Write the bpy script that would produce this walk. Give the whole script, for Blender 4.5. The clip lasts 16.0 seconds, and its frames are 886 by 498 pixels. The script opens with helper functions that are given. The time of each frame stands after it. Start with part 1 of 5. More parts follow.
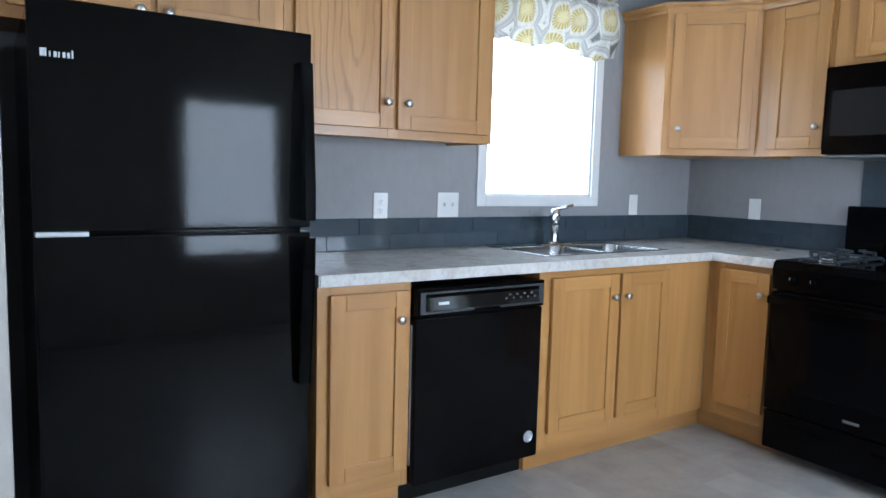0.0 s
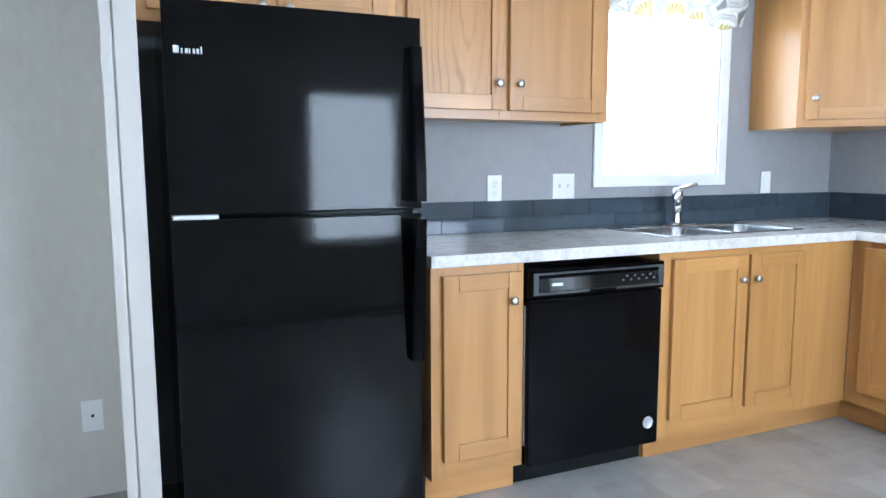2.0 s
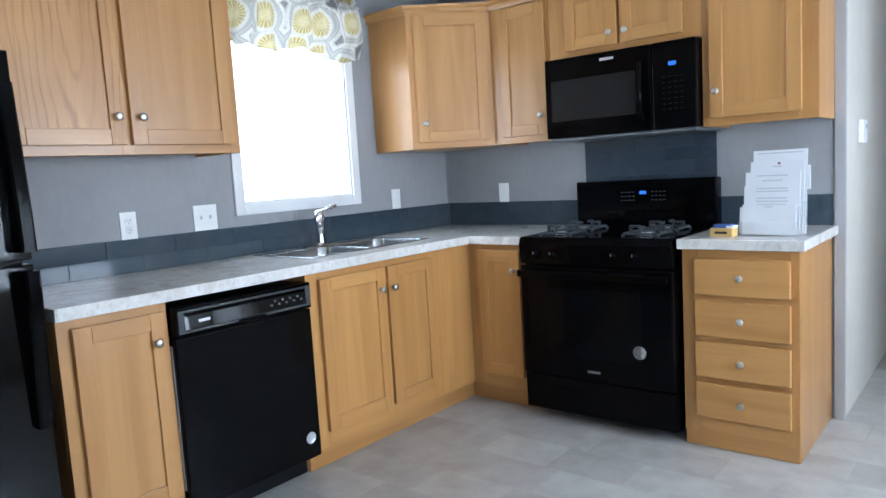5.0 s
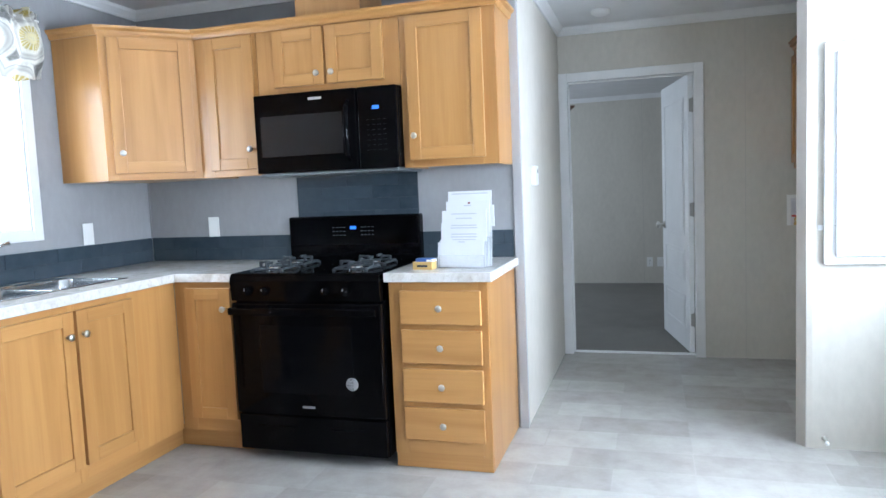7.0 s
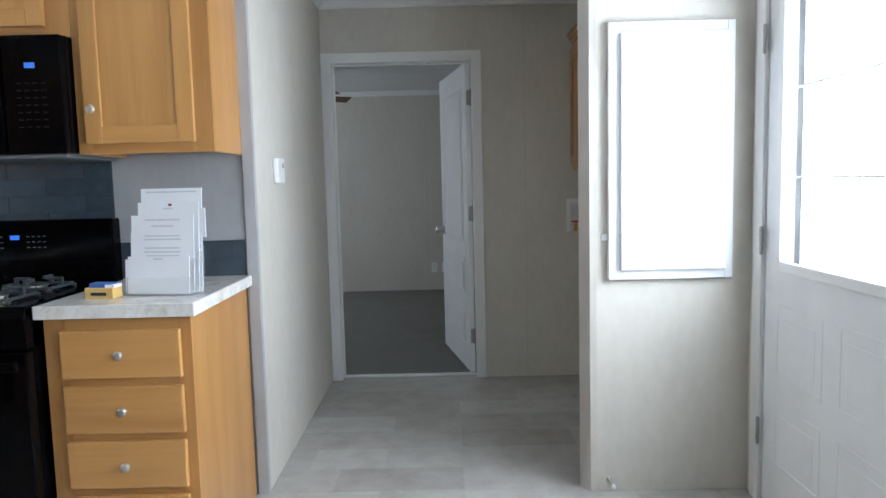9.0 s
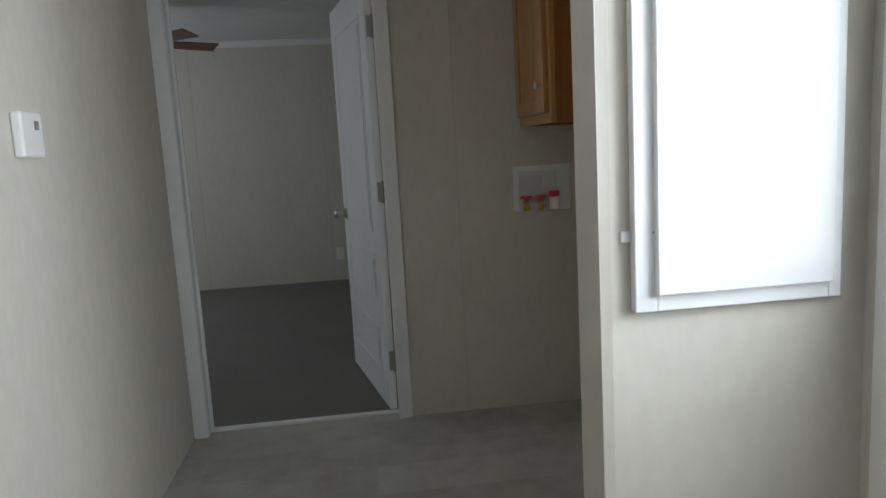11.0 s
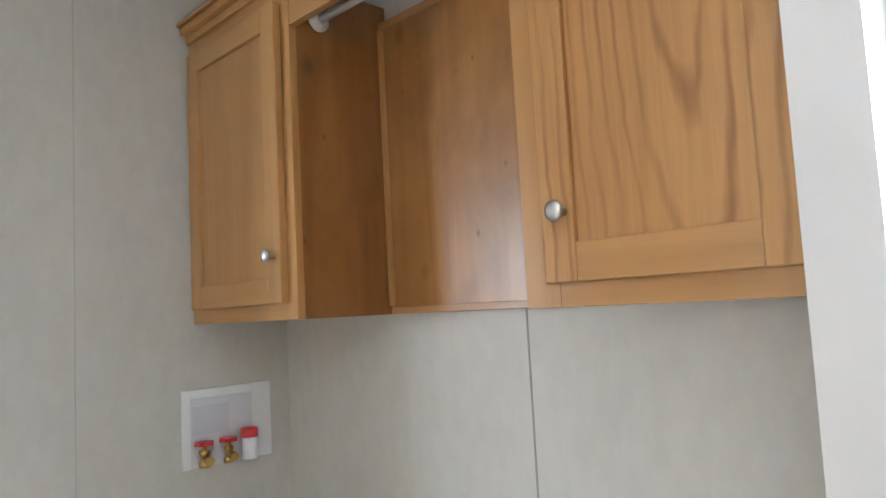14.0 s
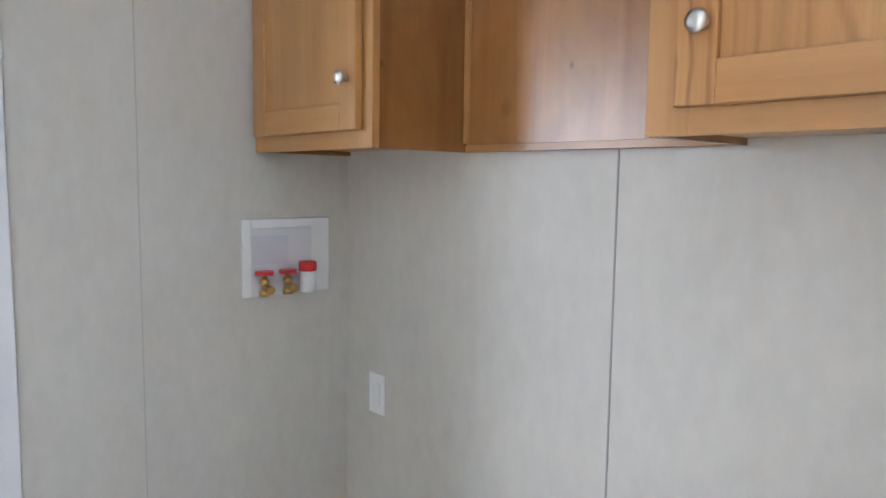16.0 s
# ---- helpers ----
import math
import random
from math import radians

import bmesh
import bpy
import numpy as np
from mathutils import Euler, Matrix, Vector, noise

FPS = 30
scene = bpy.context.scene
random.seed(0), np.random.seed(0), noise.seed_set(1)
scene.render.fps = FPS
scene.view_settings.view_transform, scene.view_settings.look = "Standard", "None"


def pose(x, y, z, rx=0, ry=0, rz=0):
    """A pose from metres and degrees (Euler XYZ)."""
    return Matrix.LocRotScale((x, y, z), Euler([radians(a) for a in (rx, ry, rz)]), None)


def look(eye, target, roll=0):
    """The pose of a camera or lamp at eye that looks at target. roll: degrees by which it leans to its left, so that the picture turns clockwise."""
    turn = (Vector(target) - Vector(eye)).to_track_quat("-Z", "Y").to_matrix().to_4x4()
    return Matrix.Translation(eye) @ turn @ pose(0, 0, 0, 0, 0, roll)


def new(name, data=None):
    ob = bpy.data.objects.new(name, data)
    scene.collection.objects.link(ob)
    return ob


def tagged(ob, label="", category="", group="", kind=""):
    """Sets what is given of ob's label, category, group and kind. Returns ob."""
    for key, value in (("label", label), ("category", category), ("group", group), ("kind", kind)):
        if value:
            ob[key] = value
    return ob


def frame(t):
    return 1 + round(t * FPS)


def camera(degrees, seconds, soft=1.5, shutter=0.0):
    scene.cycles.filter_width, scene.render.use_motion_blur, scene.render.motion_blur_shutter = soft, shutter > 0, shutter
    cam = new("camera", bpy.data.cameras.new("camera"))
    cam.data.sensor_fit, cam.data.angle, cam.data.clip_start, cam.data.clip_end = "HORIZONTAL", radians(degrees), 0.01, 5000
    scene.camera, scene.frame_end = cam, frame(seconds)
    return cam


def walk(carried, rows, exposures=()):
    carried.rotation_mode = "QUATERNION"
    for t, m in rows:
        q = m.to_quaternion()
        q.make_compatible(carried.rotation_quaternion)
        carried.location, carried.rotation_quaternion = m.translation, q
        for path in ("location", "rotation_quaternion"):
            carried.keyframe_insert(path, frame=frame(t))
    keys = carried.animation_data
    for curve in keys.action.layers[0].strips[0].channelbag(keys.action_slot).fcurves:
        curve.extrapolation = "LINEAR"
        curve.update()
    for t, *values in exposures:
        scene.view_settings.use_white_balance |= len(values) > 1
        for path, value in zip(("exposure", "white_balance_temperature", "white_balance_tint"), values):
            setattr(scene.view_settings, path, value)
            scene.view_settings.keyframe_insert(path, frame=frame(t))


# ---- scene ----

cam = camera(65.0, 16.0)
PATH = [
    (0, (2.71, -3.59, 1.24), (1.054, -2.487, 1.036), 1.5),
    (0.5, (2.72, -3.566, 1.223), (0.922, -2.732, 0.955), 1.9),
    (1, (2.731, -3.557, 1.211), (0.919, -2.759, 0.926), -0.5),
    (1.5, (2.74, -3.554, 1.217), (0.918, -2.768, 0.965), -0.1),
    (2, (2.735, -3.559, 1.215), (0.914, -2.768, 0.974), -0.2),
    (2.5, (2.739, -3.553, 1.209), (0.961, -2.667, 0.975), -0.7),
    (3, (2.731, -3.545, 1.212), (1.03, -2.519, 0.977), -0.5),
    (3.2, (2.735, -3.539, 1.218), (1.066, -2.464, 0.978), -0.3),
    (5.3, (2.853, -3.522, 1.251), (1.698, -1.902, 1.055), -3.0),
    (5.5, (2.834, -3.525, 1.251), (1.76, -1.847, 1.072), -2.4),
    (6, (2.842, -3.521, 1.262), (1.91, -1.759, 1.1), -1.9),
    (6.5, (2.863, -3.519, 1.269), (2.09, -1.681, 1.112), -2.5),
    (7, (2.899, -3.517, 1.279), (2.322, -1.61, 1.106), -2.4),
    (7.5, (2.965, -3.456, 1.281), (2.498, -1.521, 1.09), -2.0),
    (8, (3.023, -3.299, 1.286), (2.566, -1.367, 1.039), -0.2),
    (8.5, (2.994, -3.032, 1.275), (2.75, -1.057, 1.071), -2.2),
    (9, (3.012, -2.731, 1.26), (3.001, -0.74, 1.07), -1.4),
    (9.2, (3.039, -2.603, 1.275), (3.113, -0.612, 1.101), -1.1),
    (11.3, (3.064, -1.3, 1.242), (3.321, 0.661, 0.948), -2.6),
    (11.5, (3.07, -1.194, 1.243), (3.341, 0.771, 0.99), -1.3),
    (12, (3.092, -0.879, 1.265), (3.268, 1.1, 1.032), -0.8),
    (12.5, (3.021, -0.651, 1.248), (3.519, 1.279, 1.092), -4.1),
    (13, (3.036, -0.44, 1.274), (3.762, 1.423, 1.296), -0.3),
    (13.5, (3.057, -0.261, 1.299), (4.103, 1.442, 1.374), -0.6),
    (14, (2.963, -0.176, 1.323), (4.37, 1.235, 1.493), -3.0),
    (14.5, (2.946, -0.158, 1.345), (4.343, 1.249, 1.61), -0.2),
    (15, (2.951, -0.137, 1.342), (4.337, 1.285, 1.577), 0.3),
    (15.5, (2.951, -0.091, 1.3), (4.304, 1.381, 1.331), -0.2),
    (16, (2.94, -0.039, 1.252), (4.285, 1.428, 1.053), 0.8),
]
walk(cam, [(t, look(eye, target, roll)) for t, eye, target, roll in PATH], exposures=[(0.0, -1.15, 5380, 9), (0.5, -0.8, 5350, 9), (1.0, -0.6, 5350, 9), (2.3, -0.55, 5350, 9), (3.0, -0.65, 5350, 9), (5.5, -0.95, 5450, 9), (7.0, -0.45, 5480, 9), (8.0, -1.02, 5700, 10), (9.0, -1.15, 5850, 10), (11.4, -1.78, 6300, 10), (12.1, -1.48, 6350, 11), (12.6, -0.4, 6300, 11), (13.1, -0.15, 5950, 11), (13.6, 0.05, 5900, 11), (14.2, 0.3, 5700, 12), (15.0, 0.6, 5300, 13), (15.5, 0.58, 5400, 14), (16.0, 0.3, 5500, 14)])

# ---- world, sun, window light ----
world = bpy.data.worlds.new("overcast_sky")
scene.world = world
world.use_nodes = True
_wn = world.node_tree.nodes
_sky = _wn.new("ShaderNodeTexSky")
_sky.sky_type = "NISHITA"
_sky.sun_disc = False
_sky.sun_elevation = radians(48)
_sky.sun_rotation = radians(75)
_sky.air_density, _sky.dust_density = 1.4, 3.0
_bg = _wn["Background"]
_bg.inputs["Strength"].default_value = 0.12
world.node_tree.links.new(_sky.outputs[0], _bg.inputs["Color"])

_sun = new("sun", bpy.data.lights.new("sun", "SUN"))
_sun.data.energy, _sun.data.angle, _sun.data.color = 1.0, radians(12), (1.0, 0.96, 0.9)
_sun.matrix_world = look((12, -3, 13), (3, -1.2, 0))


def sky_lamp(name, m, w, h, power, color=(0.91, 0.96, 1.0)):
    """Daylight that enters through a window opening, real or added."""
    lamp = bpy.data.lights.new(name, "AREA")
    lamp.shape, lamp.size, lamp.size_y, lamp.energy, lamp.color = "RECTANGLE", w, h, power, color
    ob = new(name, lamp)
    ob.matrix_world = m
    return ob


sky_lamp("sky_light_kitchen_window", look((-0.095, -1.197, 1.63), (2, -1.197, 1.63)), 0.705, 0.935, 22)
sky_lamp("sky_light_entry_door", look((4.262, -0.61, 1.40), (2, -0.61, 1.40)), 0.66, 0.92, 74)
sky_lamp("sky_light_dining_window", look((4.29, -1.92, 1.29), (1, -1.92, 1.29)), 0.84, 0.94, 62)
# two added fill lamps in unseen openings, to brighten the living side
sky_lamp("fill_light_living_a", look((4.29, -4.8, 1.45), (1, -4.8, 1.45)), 1.55, 1.15, 46)
sky_lamp("fill_light_living_b", look((2.0, -8.09, 1.45), (2.0, -4, 1.45)), 1.85, 1.15, 4)
sky_lamp("sky_light_bedroom_window", look((-0.09, 3.7, 1.5), (3, 3.7, 1.5)), 0.98, 1.08, 60)

# ---- materials ----
def material(name, color, rough=0.5, metal=0.0, spec=0.5):
    m = bpy.data.materials.new(name)
    m.use_nodes = True
    b = m.node_tree.nodes["Principled BSDF"]
    b.inputs["Base Color"].default_value = (*color, 1)
    b.inputs["Roughness"].default_value = rough
    b.inputs["Metallic"].default_value = metal
    b.inputs["Specular IOR Level"].default_value = spec
    return m


def node(m, kind, **values):
    n = m.node_tree.nodes.new(kind)
    for k, v in values.items():
        n.inputs[k].default_value = v
    return n


def link(m, a, b):
    m.node_tree.links.new(a, b)


def coords(m, scale, shifted=True):
    """Object coordinates in metres times scale, moved by a random amount for each object."""
    tc = node(m, "ShaderNodeTexCoord")
    mp = node(m, "ShaderNodeMapping")
    mp.inputs["Scale"].default_value = scale
    link(m, tc.outputs["Object"], mp.inputs["Vector"])
    if shifted:
        info = node(m, "ShaderNodeObjectInfo")
        mul = node(m, "ShaderNodeVectorMath")
        mul.operation = "SCALE"
        mul.inputs[0].default_value = (17.0, 9.0, 13.0)
        link(m, info.outputs["Random"], mul.inputs["Scale"])
        link(m, mul.outputs[0], mp.inputs["Location"])
    return mp.outputs[0]


def ramp(m, fac, stops):
    r = node(m, "ShaderNodeValToRGB")
    e = r.color_ramp.elements
    while len(e) < len(stops):
        e.new(0.5)
    for el, (p, c) in zip(e, stops):
        el.position, el.color = p, (*c, 1)
    link(m, fac, r.inputs[0])
    return r.outputs[0]


def bump(m, height, strength, distance=0.002):
    b = node(m, "ShaderNodeBump", Strength=strength, Distance=distance)
    link(m, height, b.inputs["Height"])
    link(m, b.outputs[0], m.node_tree.nodes["Principled BSDF"].inputs["Normal"])


def bsdf(m):
    return m.node_tree.nodes["Principled BSDF"]


def noise_tex(m, vec, scale, detail=4.0, rough=0.55, dist=0.0):
    n = node(m, "ShaderNodeTexNoise", Scale=scale, Detail=detail, Roughness=rough, Distortion=dist)
    link(m, vec, n.inputs["Vector"])
    return n.outputs["Fac"]


def mix(m, fac, a, b):
    x = m.node_tree.nodes.new("ShaderNodeMix")
    x.data_type = "RGBA"
    for v, i in ((fac, 0), (a, 6), (b, 7)):
        if isinstance(v, (int, float)):
            x.inputs[i].default_value = v
        elif isinstance(v, tuple):
            x.inputs[i].default_value = (*v, 1)
        else:
            link(m, v, x.inputs[i])
    return x.outputs[2]


def wood(name, grain, light, dark, bold=0.13, rough=0.34, knots=False):
    """Varnished wood; grain names the axis along which the fibres run."""
    m = material(name, light, rough)
    long = {"x": (0.9, 14, 14), "y": (14, 0.9, 14), "z": (14, 14, 0.9)}[grain]
    vec = coords(m, long)
    broad = noise_tex(m, vec, 1.0, 3, 0.5, 0.6)
    fine = noise_tex(m, coords(m, tuple(v * 9 if v > 2 else v * 4 for v in long)), 1.0, 3, 0.6)
    c = ramp(m, broad, [(0.3, dark), (0.62, light)])
    pores = ramp(m, fine, [(0.42, (0.72, 0.62, 0.5)), (0.6, (1, 1, 1))])
    mul = m.node_tree.nodes.new("ShaderNodeMix")
    mul.data_type, mul.blend_type = "RGBA", "MULTIPLY"
    mul.inputs[0].default_value = bold
    link(m, c, mul.inputs[6])
    link(m, pores, mul.inputs[7])
    info = node(m, "ShaderNodeObjectInfo")
    hs = node(m, "ShaderNodeHueSaturation")
    mr = node(m, "ShaderNodeMapRange")
    mr.inputs["To Min"].default_value, mr.inputs["To Max"].default_value = 0.9, 1.08
    link(m, info.outputs["Random"], mr.inputs[0])
    link(m, mr.outputs[0], hs.inputs["Value"])
    tone = mul.outputs[2]
    if knots:
        blotch = noise_tex(m, coords(m, (6.5, 6.5, 4.2)), 1.0, 4, 0.6, 0.8)
        tone = mix(m, ramp(m, blotch, [(0.42, (0, 0, 0)), (0.72, (0.6, 0.6, 0.6))]), tone, tuple(v * 0.68 for v in dark))
        bend = noise_tex(m, coords(m, (22, 22, 12)), 1.0, 2)
        for scale, rim, deep in (((6.2, 6.2, 4.6), 0.17, 0.8), ((15.0, 15.0, 11.0), 0.11, 0.65)):
            vor = node(m, "ShaderNodeTexVoronoi", Scale=1.0)
            link(m, coords(m, scale), vor.inputs["Vector"])
            wide = node(m, "ShaderNodeMath")
            wide.operation = "MULTIPLY_ADD"
            wide.inputs[1].default_value = 0.16
            link(m, bend, wide.inputs[0])
            link(m, vor.outputs["Distance"], wide.inputs[2])
            tone = mix(m, ramp(m, wide.outputs[0], [(0.10, (deep, deep, deep)), (0.07 + rim, (0, 0, 0))]), tone, tuple(v * 0.38 for v in dark))
    link(m, tone, hs.inputs["Color"])
    link(m, hs.outputs[0], bsdf(m).inputs["Base Color"])
    bump(m, fine, 0.12, 0.0006)
    bsdf(m).inputs["Coat Weight"].default_value = 0.25
    bsdf(m).inputs["Coat Roughness"].default_value = 0.25
    return m


HONEY, AMBER = (0.465, 0.242, 0.076), (0.385, 0.186, 0.053)
WOOD_Z = wood("honey_maple_upright", "z", HONEY, AMBER)
WOOD_X = wood("honey_maple_level", "x", HONEY, AMBER)
PANEL_Z = wood("honey_maple_side", "z", (0.455, 0.235, 0.073), (0.375, 0.180, 0.051), 0.13, 0.28)
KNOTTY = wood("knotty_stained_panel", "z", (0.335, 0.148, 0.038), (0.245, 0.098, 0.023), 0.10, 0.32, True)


def oak_bold(name):
    """Oak with a wide, wandering cathedral figure that fades in and out."""
    m = material(name, HONEY, 0.36)
    tc = node(m, "ShaderNodeTexCoord")
    mp = node(m, "ShaderNodeMapping")
    mp.inputs["Location"].default_value = (-0.066, 0.0, -0.088)
    mp.inputs["Scale"].default_value = (1.0, 0.0, 0.10)
    link(m, tc.outputs["Object"], mp.inputs["Vector"])
    wob = node(m, "ShaderNodeTexNoise", Scale=2.6, Detail=3.0)
    link(m, coords(m, (3.0, 3.0, 1.6)), wob.inputs["Vector"])
    add = node(m, "ShaderNodeVectorMath")
    add.operation = "MULTIPLY_ADD"
    add.inputs[1].default_value = (0.040, 0.0, 0.03)
    link(m, wob.outputs["Color"], add.inputs[0])
    link(m, mp.outputs[0], add.inputs[2])
    n = node(m, "ShaderNodeTexWave", Scale=12.5, Distortion=2.0, Detail=2.5)
    n.inputs["Detail Scale"].default_value = 1.6
    n.wave_type, n.rings_direction = "RINGS", "Y"
    link(m, add.outputs[0], n.inputs["Vector"])
    fine = noise_tex(m, coords(m, (130, 130, 5)), 1.0, 3, 0.6)
    lines = ramp(m, n.outputs["Fac"], [(0.0, (1, 1, 1)), (0.10, (0.55, 0.55, 0.55)), (0.32, (0, 0, 0))])
    fade = ramp(m, noise_tex(m, coords(m, (9, 9, 3.2)), 1.0, 3, 0.6), [(0.34, (0.28, 0.28, 0.28)), (0.62, (1, 1, 1))])
    mul = node(m, "ShaderNodeVectorMath")
    mul.operation = "MULTIPLY"
    link(m, lines, mul.inputs[0])
    link(m, fade, mul.inputs[1])
    tone = ramp(m, noise_tex(m, coords(m, (7, 7, 0.8)), 1.0, 3, 0.5), [(0.32, AMBER), (0.64, HONEY)])
    c = mix(m, mul.outputs[0], tone, (0.27, 0.115, 0.034))
    c2 = mix(m, 0.16, c, ramp(m, fine, [(0.4, (0.24, 0.115, 0.042)), (0.6, HONEY)]))
    link(m, c2, bsdf(m).inputs["Base Color"])
    bump(m, fine, 0.15, 0.0006)
    return m


OAK = oak_bold("oak_cathedral_grain")


def wallboard(name, a, b, rough=0.6):
    """Vinyl-covered wallboard: faint linen print and emboss."""
    m = material(name, a, rough, 0, 0.3)
    cloud = noise_tex(m, coords(m, (1.6, 1.6, 0.7), False), 2.0, 5, 0.6)
    weave = noise_tex(m, coords(m, (160, 160, 24), False), 1.0, 2, 0.6)
    blot = noise_tex(m, coords(m, (28, 28, 14), False), 1.0, 3, 0.6)
    c = ramp(m, cloud, [(0.3, b), (0.7, a)])
    c = mix(m, ramp(m, blot, [(0.35, (0, 0, 0)), (0.75, (0.28, 0.28, 0.28))]), c, tuple(min(1, v * 1.22) for v in a))
    link(m, c, bsdf(m).inputs["Base Color"])
    bump(m, weave, 0.15, 0.0008)
    return m


GREY_WALL = wallboard("grey_wallboard", (0.30, 0.30, 0.305), (0.265, 0.265, 0.27))
BEIGE_WALL = wallboard("beige_wallboard", (0.58, 0.551, 0.488), (0.525, 0.497, 0.436))


def painted(name, color, rough=0.42):
    m = material(name, color, rough, 0, 0.4)
    n = noise_tex(m, coords(m, (5, 5, 5)), 1.0, 5, 0.6)
    c = ramp(m, n, [(0.3, tuple(v * 0.93 for v in color)), (0.7, color)])
    link(m, c, bsdf(m).inputs["Base Color"])
    bump(m, noise_tex(m, coords(m, (220, 220, 220), False), 1.0, 2), 0.06, 0.0005)
    return m


WHITE_TRIM = painted("white_trim_paint", (0.78, 0.78, 0.77))
WHITE_DOOR = painted("white_door_paint", (0.80, 0.81, 0.81), 0.35)
WHITE_PLASTIC = painted("white_plastic", (0.82, 0.82, 0.80), 0.3)
CEILING = painted("white_ceiling_board", (0.74, 0.74, 0.74), 0.8)
SLOT = material("dark_slot", (0.02, 0.02, 0.02), 0.6)


def appliance(name, color, rough, spec=0.2):
    """Black enamel with faint smudges and fine orange peel."""
    m = material(name, color, rough, 0, spec)
    n = noise_tex(m, coords(m, (3, 3, 3)), 1.0, 5, 0.65)
    mr = node(m, "ShaderNodeMapRange")
    mr.inputs["To Min"].default_value, mr.inputs["To Max"].default_value = rough * 0.75, rough * 1.5
    link(m, n, mr.inputs[0])
    link(m, mr.outputs[0], bsdf(m).inputs["Roughness"])
    bump(m, noise_tex(m, coords(m, (150, 150, 150), False), 1.0, 2), 0.08, 0.0006)
    return m


BLACK = appliance("black_enamel", (0.002, 0.002, 0.0023), 0.085, 0.08)
FRIDGE_BLACK = appliance("black_textured_enamel", (0.0015, 0.0015, 0.0018), 0.055, 0.25)
BLACK_GLOSS = appliance("black_glass", (0.002, 0.002, 0.0023), 0.05, 0.07)
BLACK_MATTE = material("black_matte_plastic", (0.004, 0.004, 0.0045), 0.4, 0, 0.15)
IRON = material("cast_iron", (0.034, 0.040, 0.046), 0.42)
MESH_GLASS = material("smoked_glass", (0.003, 0.003, 0.0035), 0.06, 0, 0.1)
CHROME = material("chrome", (0.75, 0.75, 0.77), 0.08, 1.0)
NICKEL = material("brushed_nickel", (0.62, 0.60, 0.56), 0.28, 1.0)
STEEL = material("stainless_steel", (0.60, 0.61, 0.62), 0.24, 1.0)
BRASS = material("brass", (0.55, 0.38, 0.12), 0.3, 1.0)
RED = material("red_plastic", (0.55, 0.02, 0.02), 0.35)
SILVER = material("silver_badge", (0.62, 0.63, 0.64), 0.35, 0.6)
DISPLAY = material("blue_display", (0.01, 0.02, 0.06), 0.2)
bsdf(DISPLAY).inputs["Emission Color"].default_value = (0.06, 0.25, 1.0, 1)
bsdf(DISPLAY).inputs["Emission Strength"].default_value = 1.6
PAPER = painted("white_paper", (0.80, 0.81, 0.83), 0.7)
INK = material("grey_print", (0.56, 0.57, 0.60), 0.7)
YELLOW_CARD = material("ochre_card", (0.52, 0.34, 0.11), 0.6)
BLUE_CARD = material("blue_card", (0.05, 0.12, 0.35), 0.6)
ACRYLIC = material("clear_acrylic", (0.9, 0.94, 0.96), 0.05)
bsdf(ACRYLIC).inputs["Alpha"].default_value = 0.14
GLASS = material("window_glass", (0.98, 1, 1), 0.0)
bsdf(GLASS).inputs["Transmission Weight"].default_value = 1.0
bsdf(GLASS).inputs["IOR"].default_value = 1.02
FAN_WOOD = wood("dark_fan_blade", "x", (0.19, 0.075, 0.03), (0.12, 0.045, 0.018), 0.3)


def laminate():
    """Pale stone-print laminate."""
    m = material("stone_laminate", (0.6, 0.59, 0.57), 0.09)
    v = coords(m, (1, 1, 1), False)
    big = noise_tex(m, v, 9.0, 8, 0.65, 1.2)
    small = noise_tex(m, v, 55.0, 6, 0.7, 0.4)
    c = ramp(m, big, [(0.28, (0.50, 0.46, 0.41)), (0.45, (0.67, 0.645, 0.60)), (0.64, (0.78, 0.765, 0.735))])
    c = mix(m, ramp(m, small, [(0.33, (0.5, 0.5, 0.5)), (0.48, (0, 0, 0))]), c, (0.42, 0.36, 0.32))
    link(m, c, bsdf(m).inputs["Base Color"])
    return m


LAMINATE = laminate()


def vinyl_floor():
    """Sheet vinyl printed as irregular pale stone slabs."""
    m = material("stone_print_vinyl", (0.4, 0.4, 0.38), 0.26)
    v = coords(m, (1, 1, 1), False)
    br = node(m, "ShaderNodeTexBrick", Scale=1.0)
    br.offset, br.squash, br.squash_frequency = 0.37, 1.6, 2
    br.inputs["Color1"].default_value = (0, 0, 0, 1)
    br.inputs["Color2"].default_value = (1, 1, 1, 1)
    br.inputs["Mortar"].default_value = (0.55, 0.55, 0.55, 1)
    br.inputs["Mortar Size"].default_value = 0.006
    br.inputs["Mortar Smooth"].default_value = 1.0
    br.inputs["Brick Width"].default_value = 0.34
    br.inputs["Row Height"].default_value = 0.23
    link(m, v, br.inputs["Vector"])
    cloud = noise_tex(m, v, 7.0, 5, 0.6)
    fine = noise_tex(m, v, 60.0, 3, 0.6)
    slab = ramp(m, br.outputs["Color"], [(0.0, (0.30, 0.285, 0.26)), (0.5, (0.40, 0.385, 0.36)), (1.0, (0.50, 0.49, 0.465))])
    marbled = ramp(m, cloud, [(0.32, (0.29, 0.275, 0.25)), (0.50, (0.41, 0.395, 0.37)), (0.68, (0.50, 0.49, 0.465))])
    c = mix(m, 0.45, slab, marbled)
    grain = ramp(m, fine, [(0.30, (0.36, 0.345, 0.32)), (0.70, (0.44, 0.43, 0.405))])
    link(m, mix(m, 0.2, c, grain), bsdf(m).inputs["Base Color"])
    bump(m, fine, 0.05, 0.0008)
    return m


VINYL = vinyl_floor()


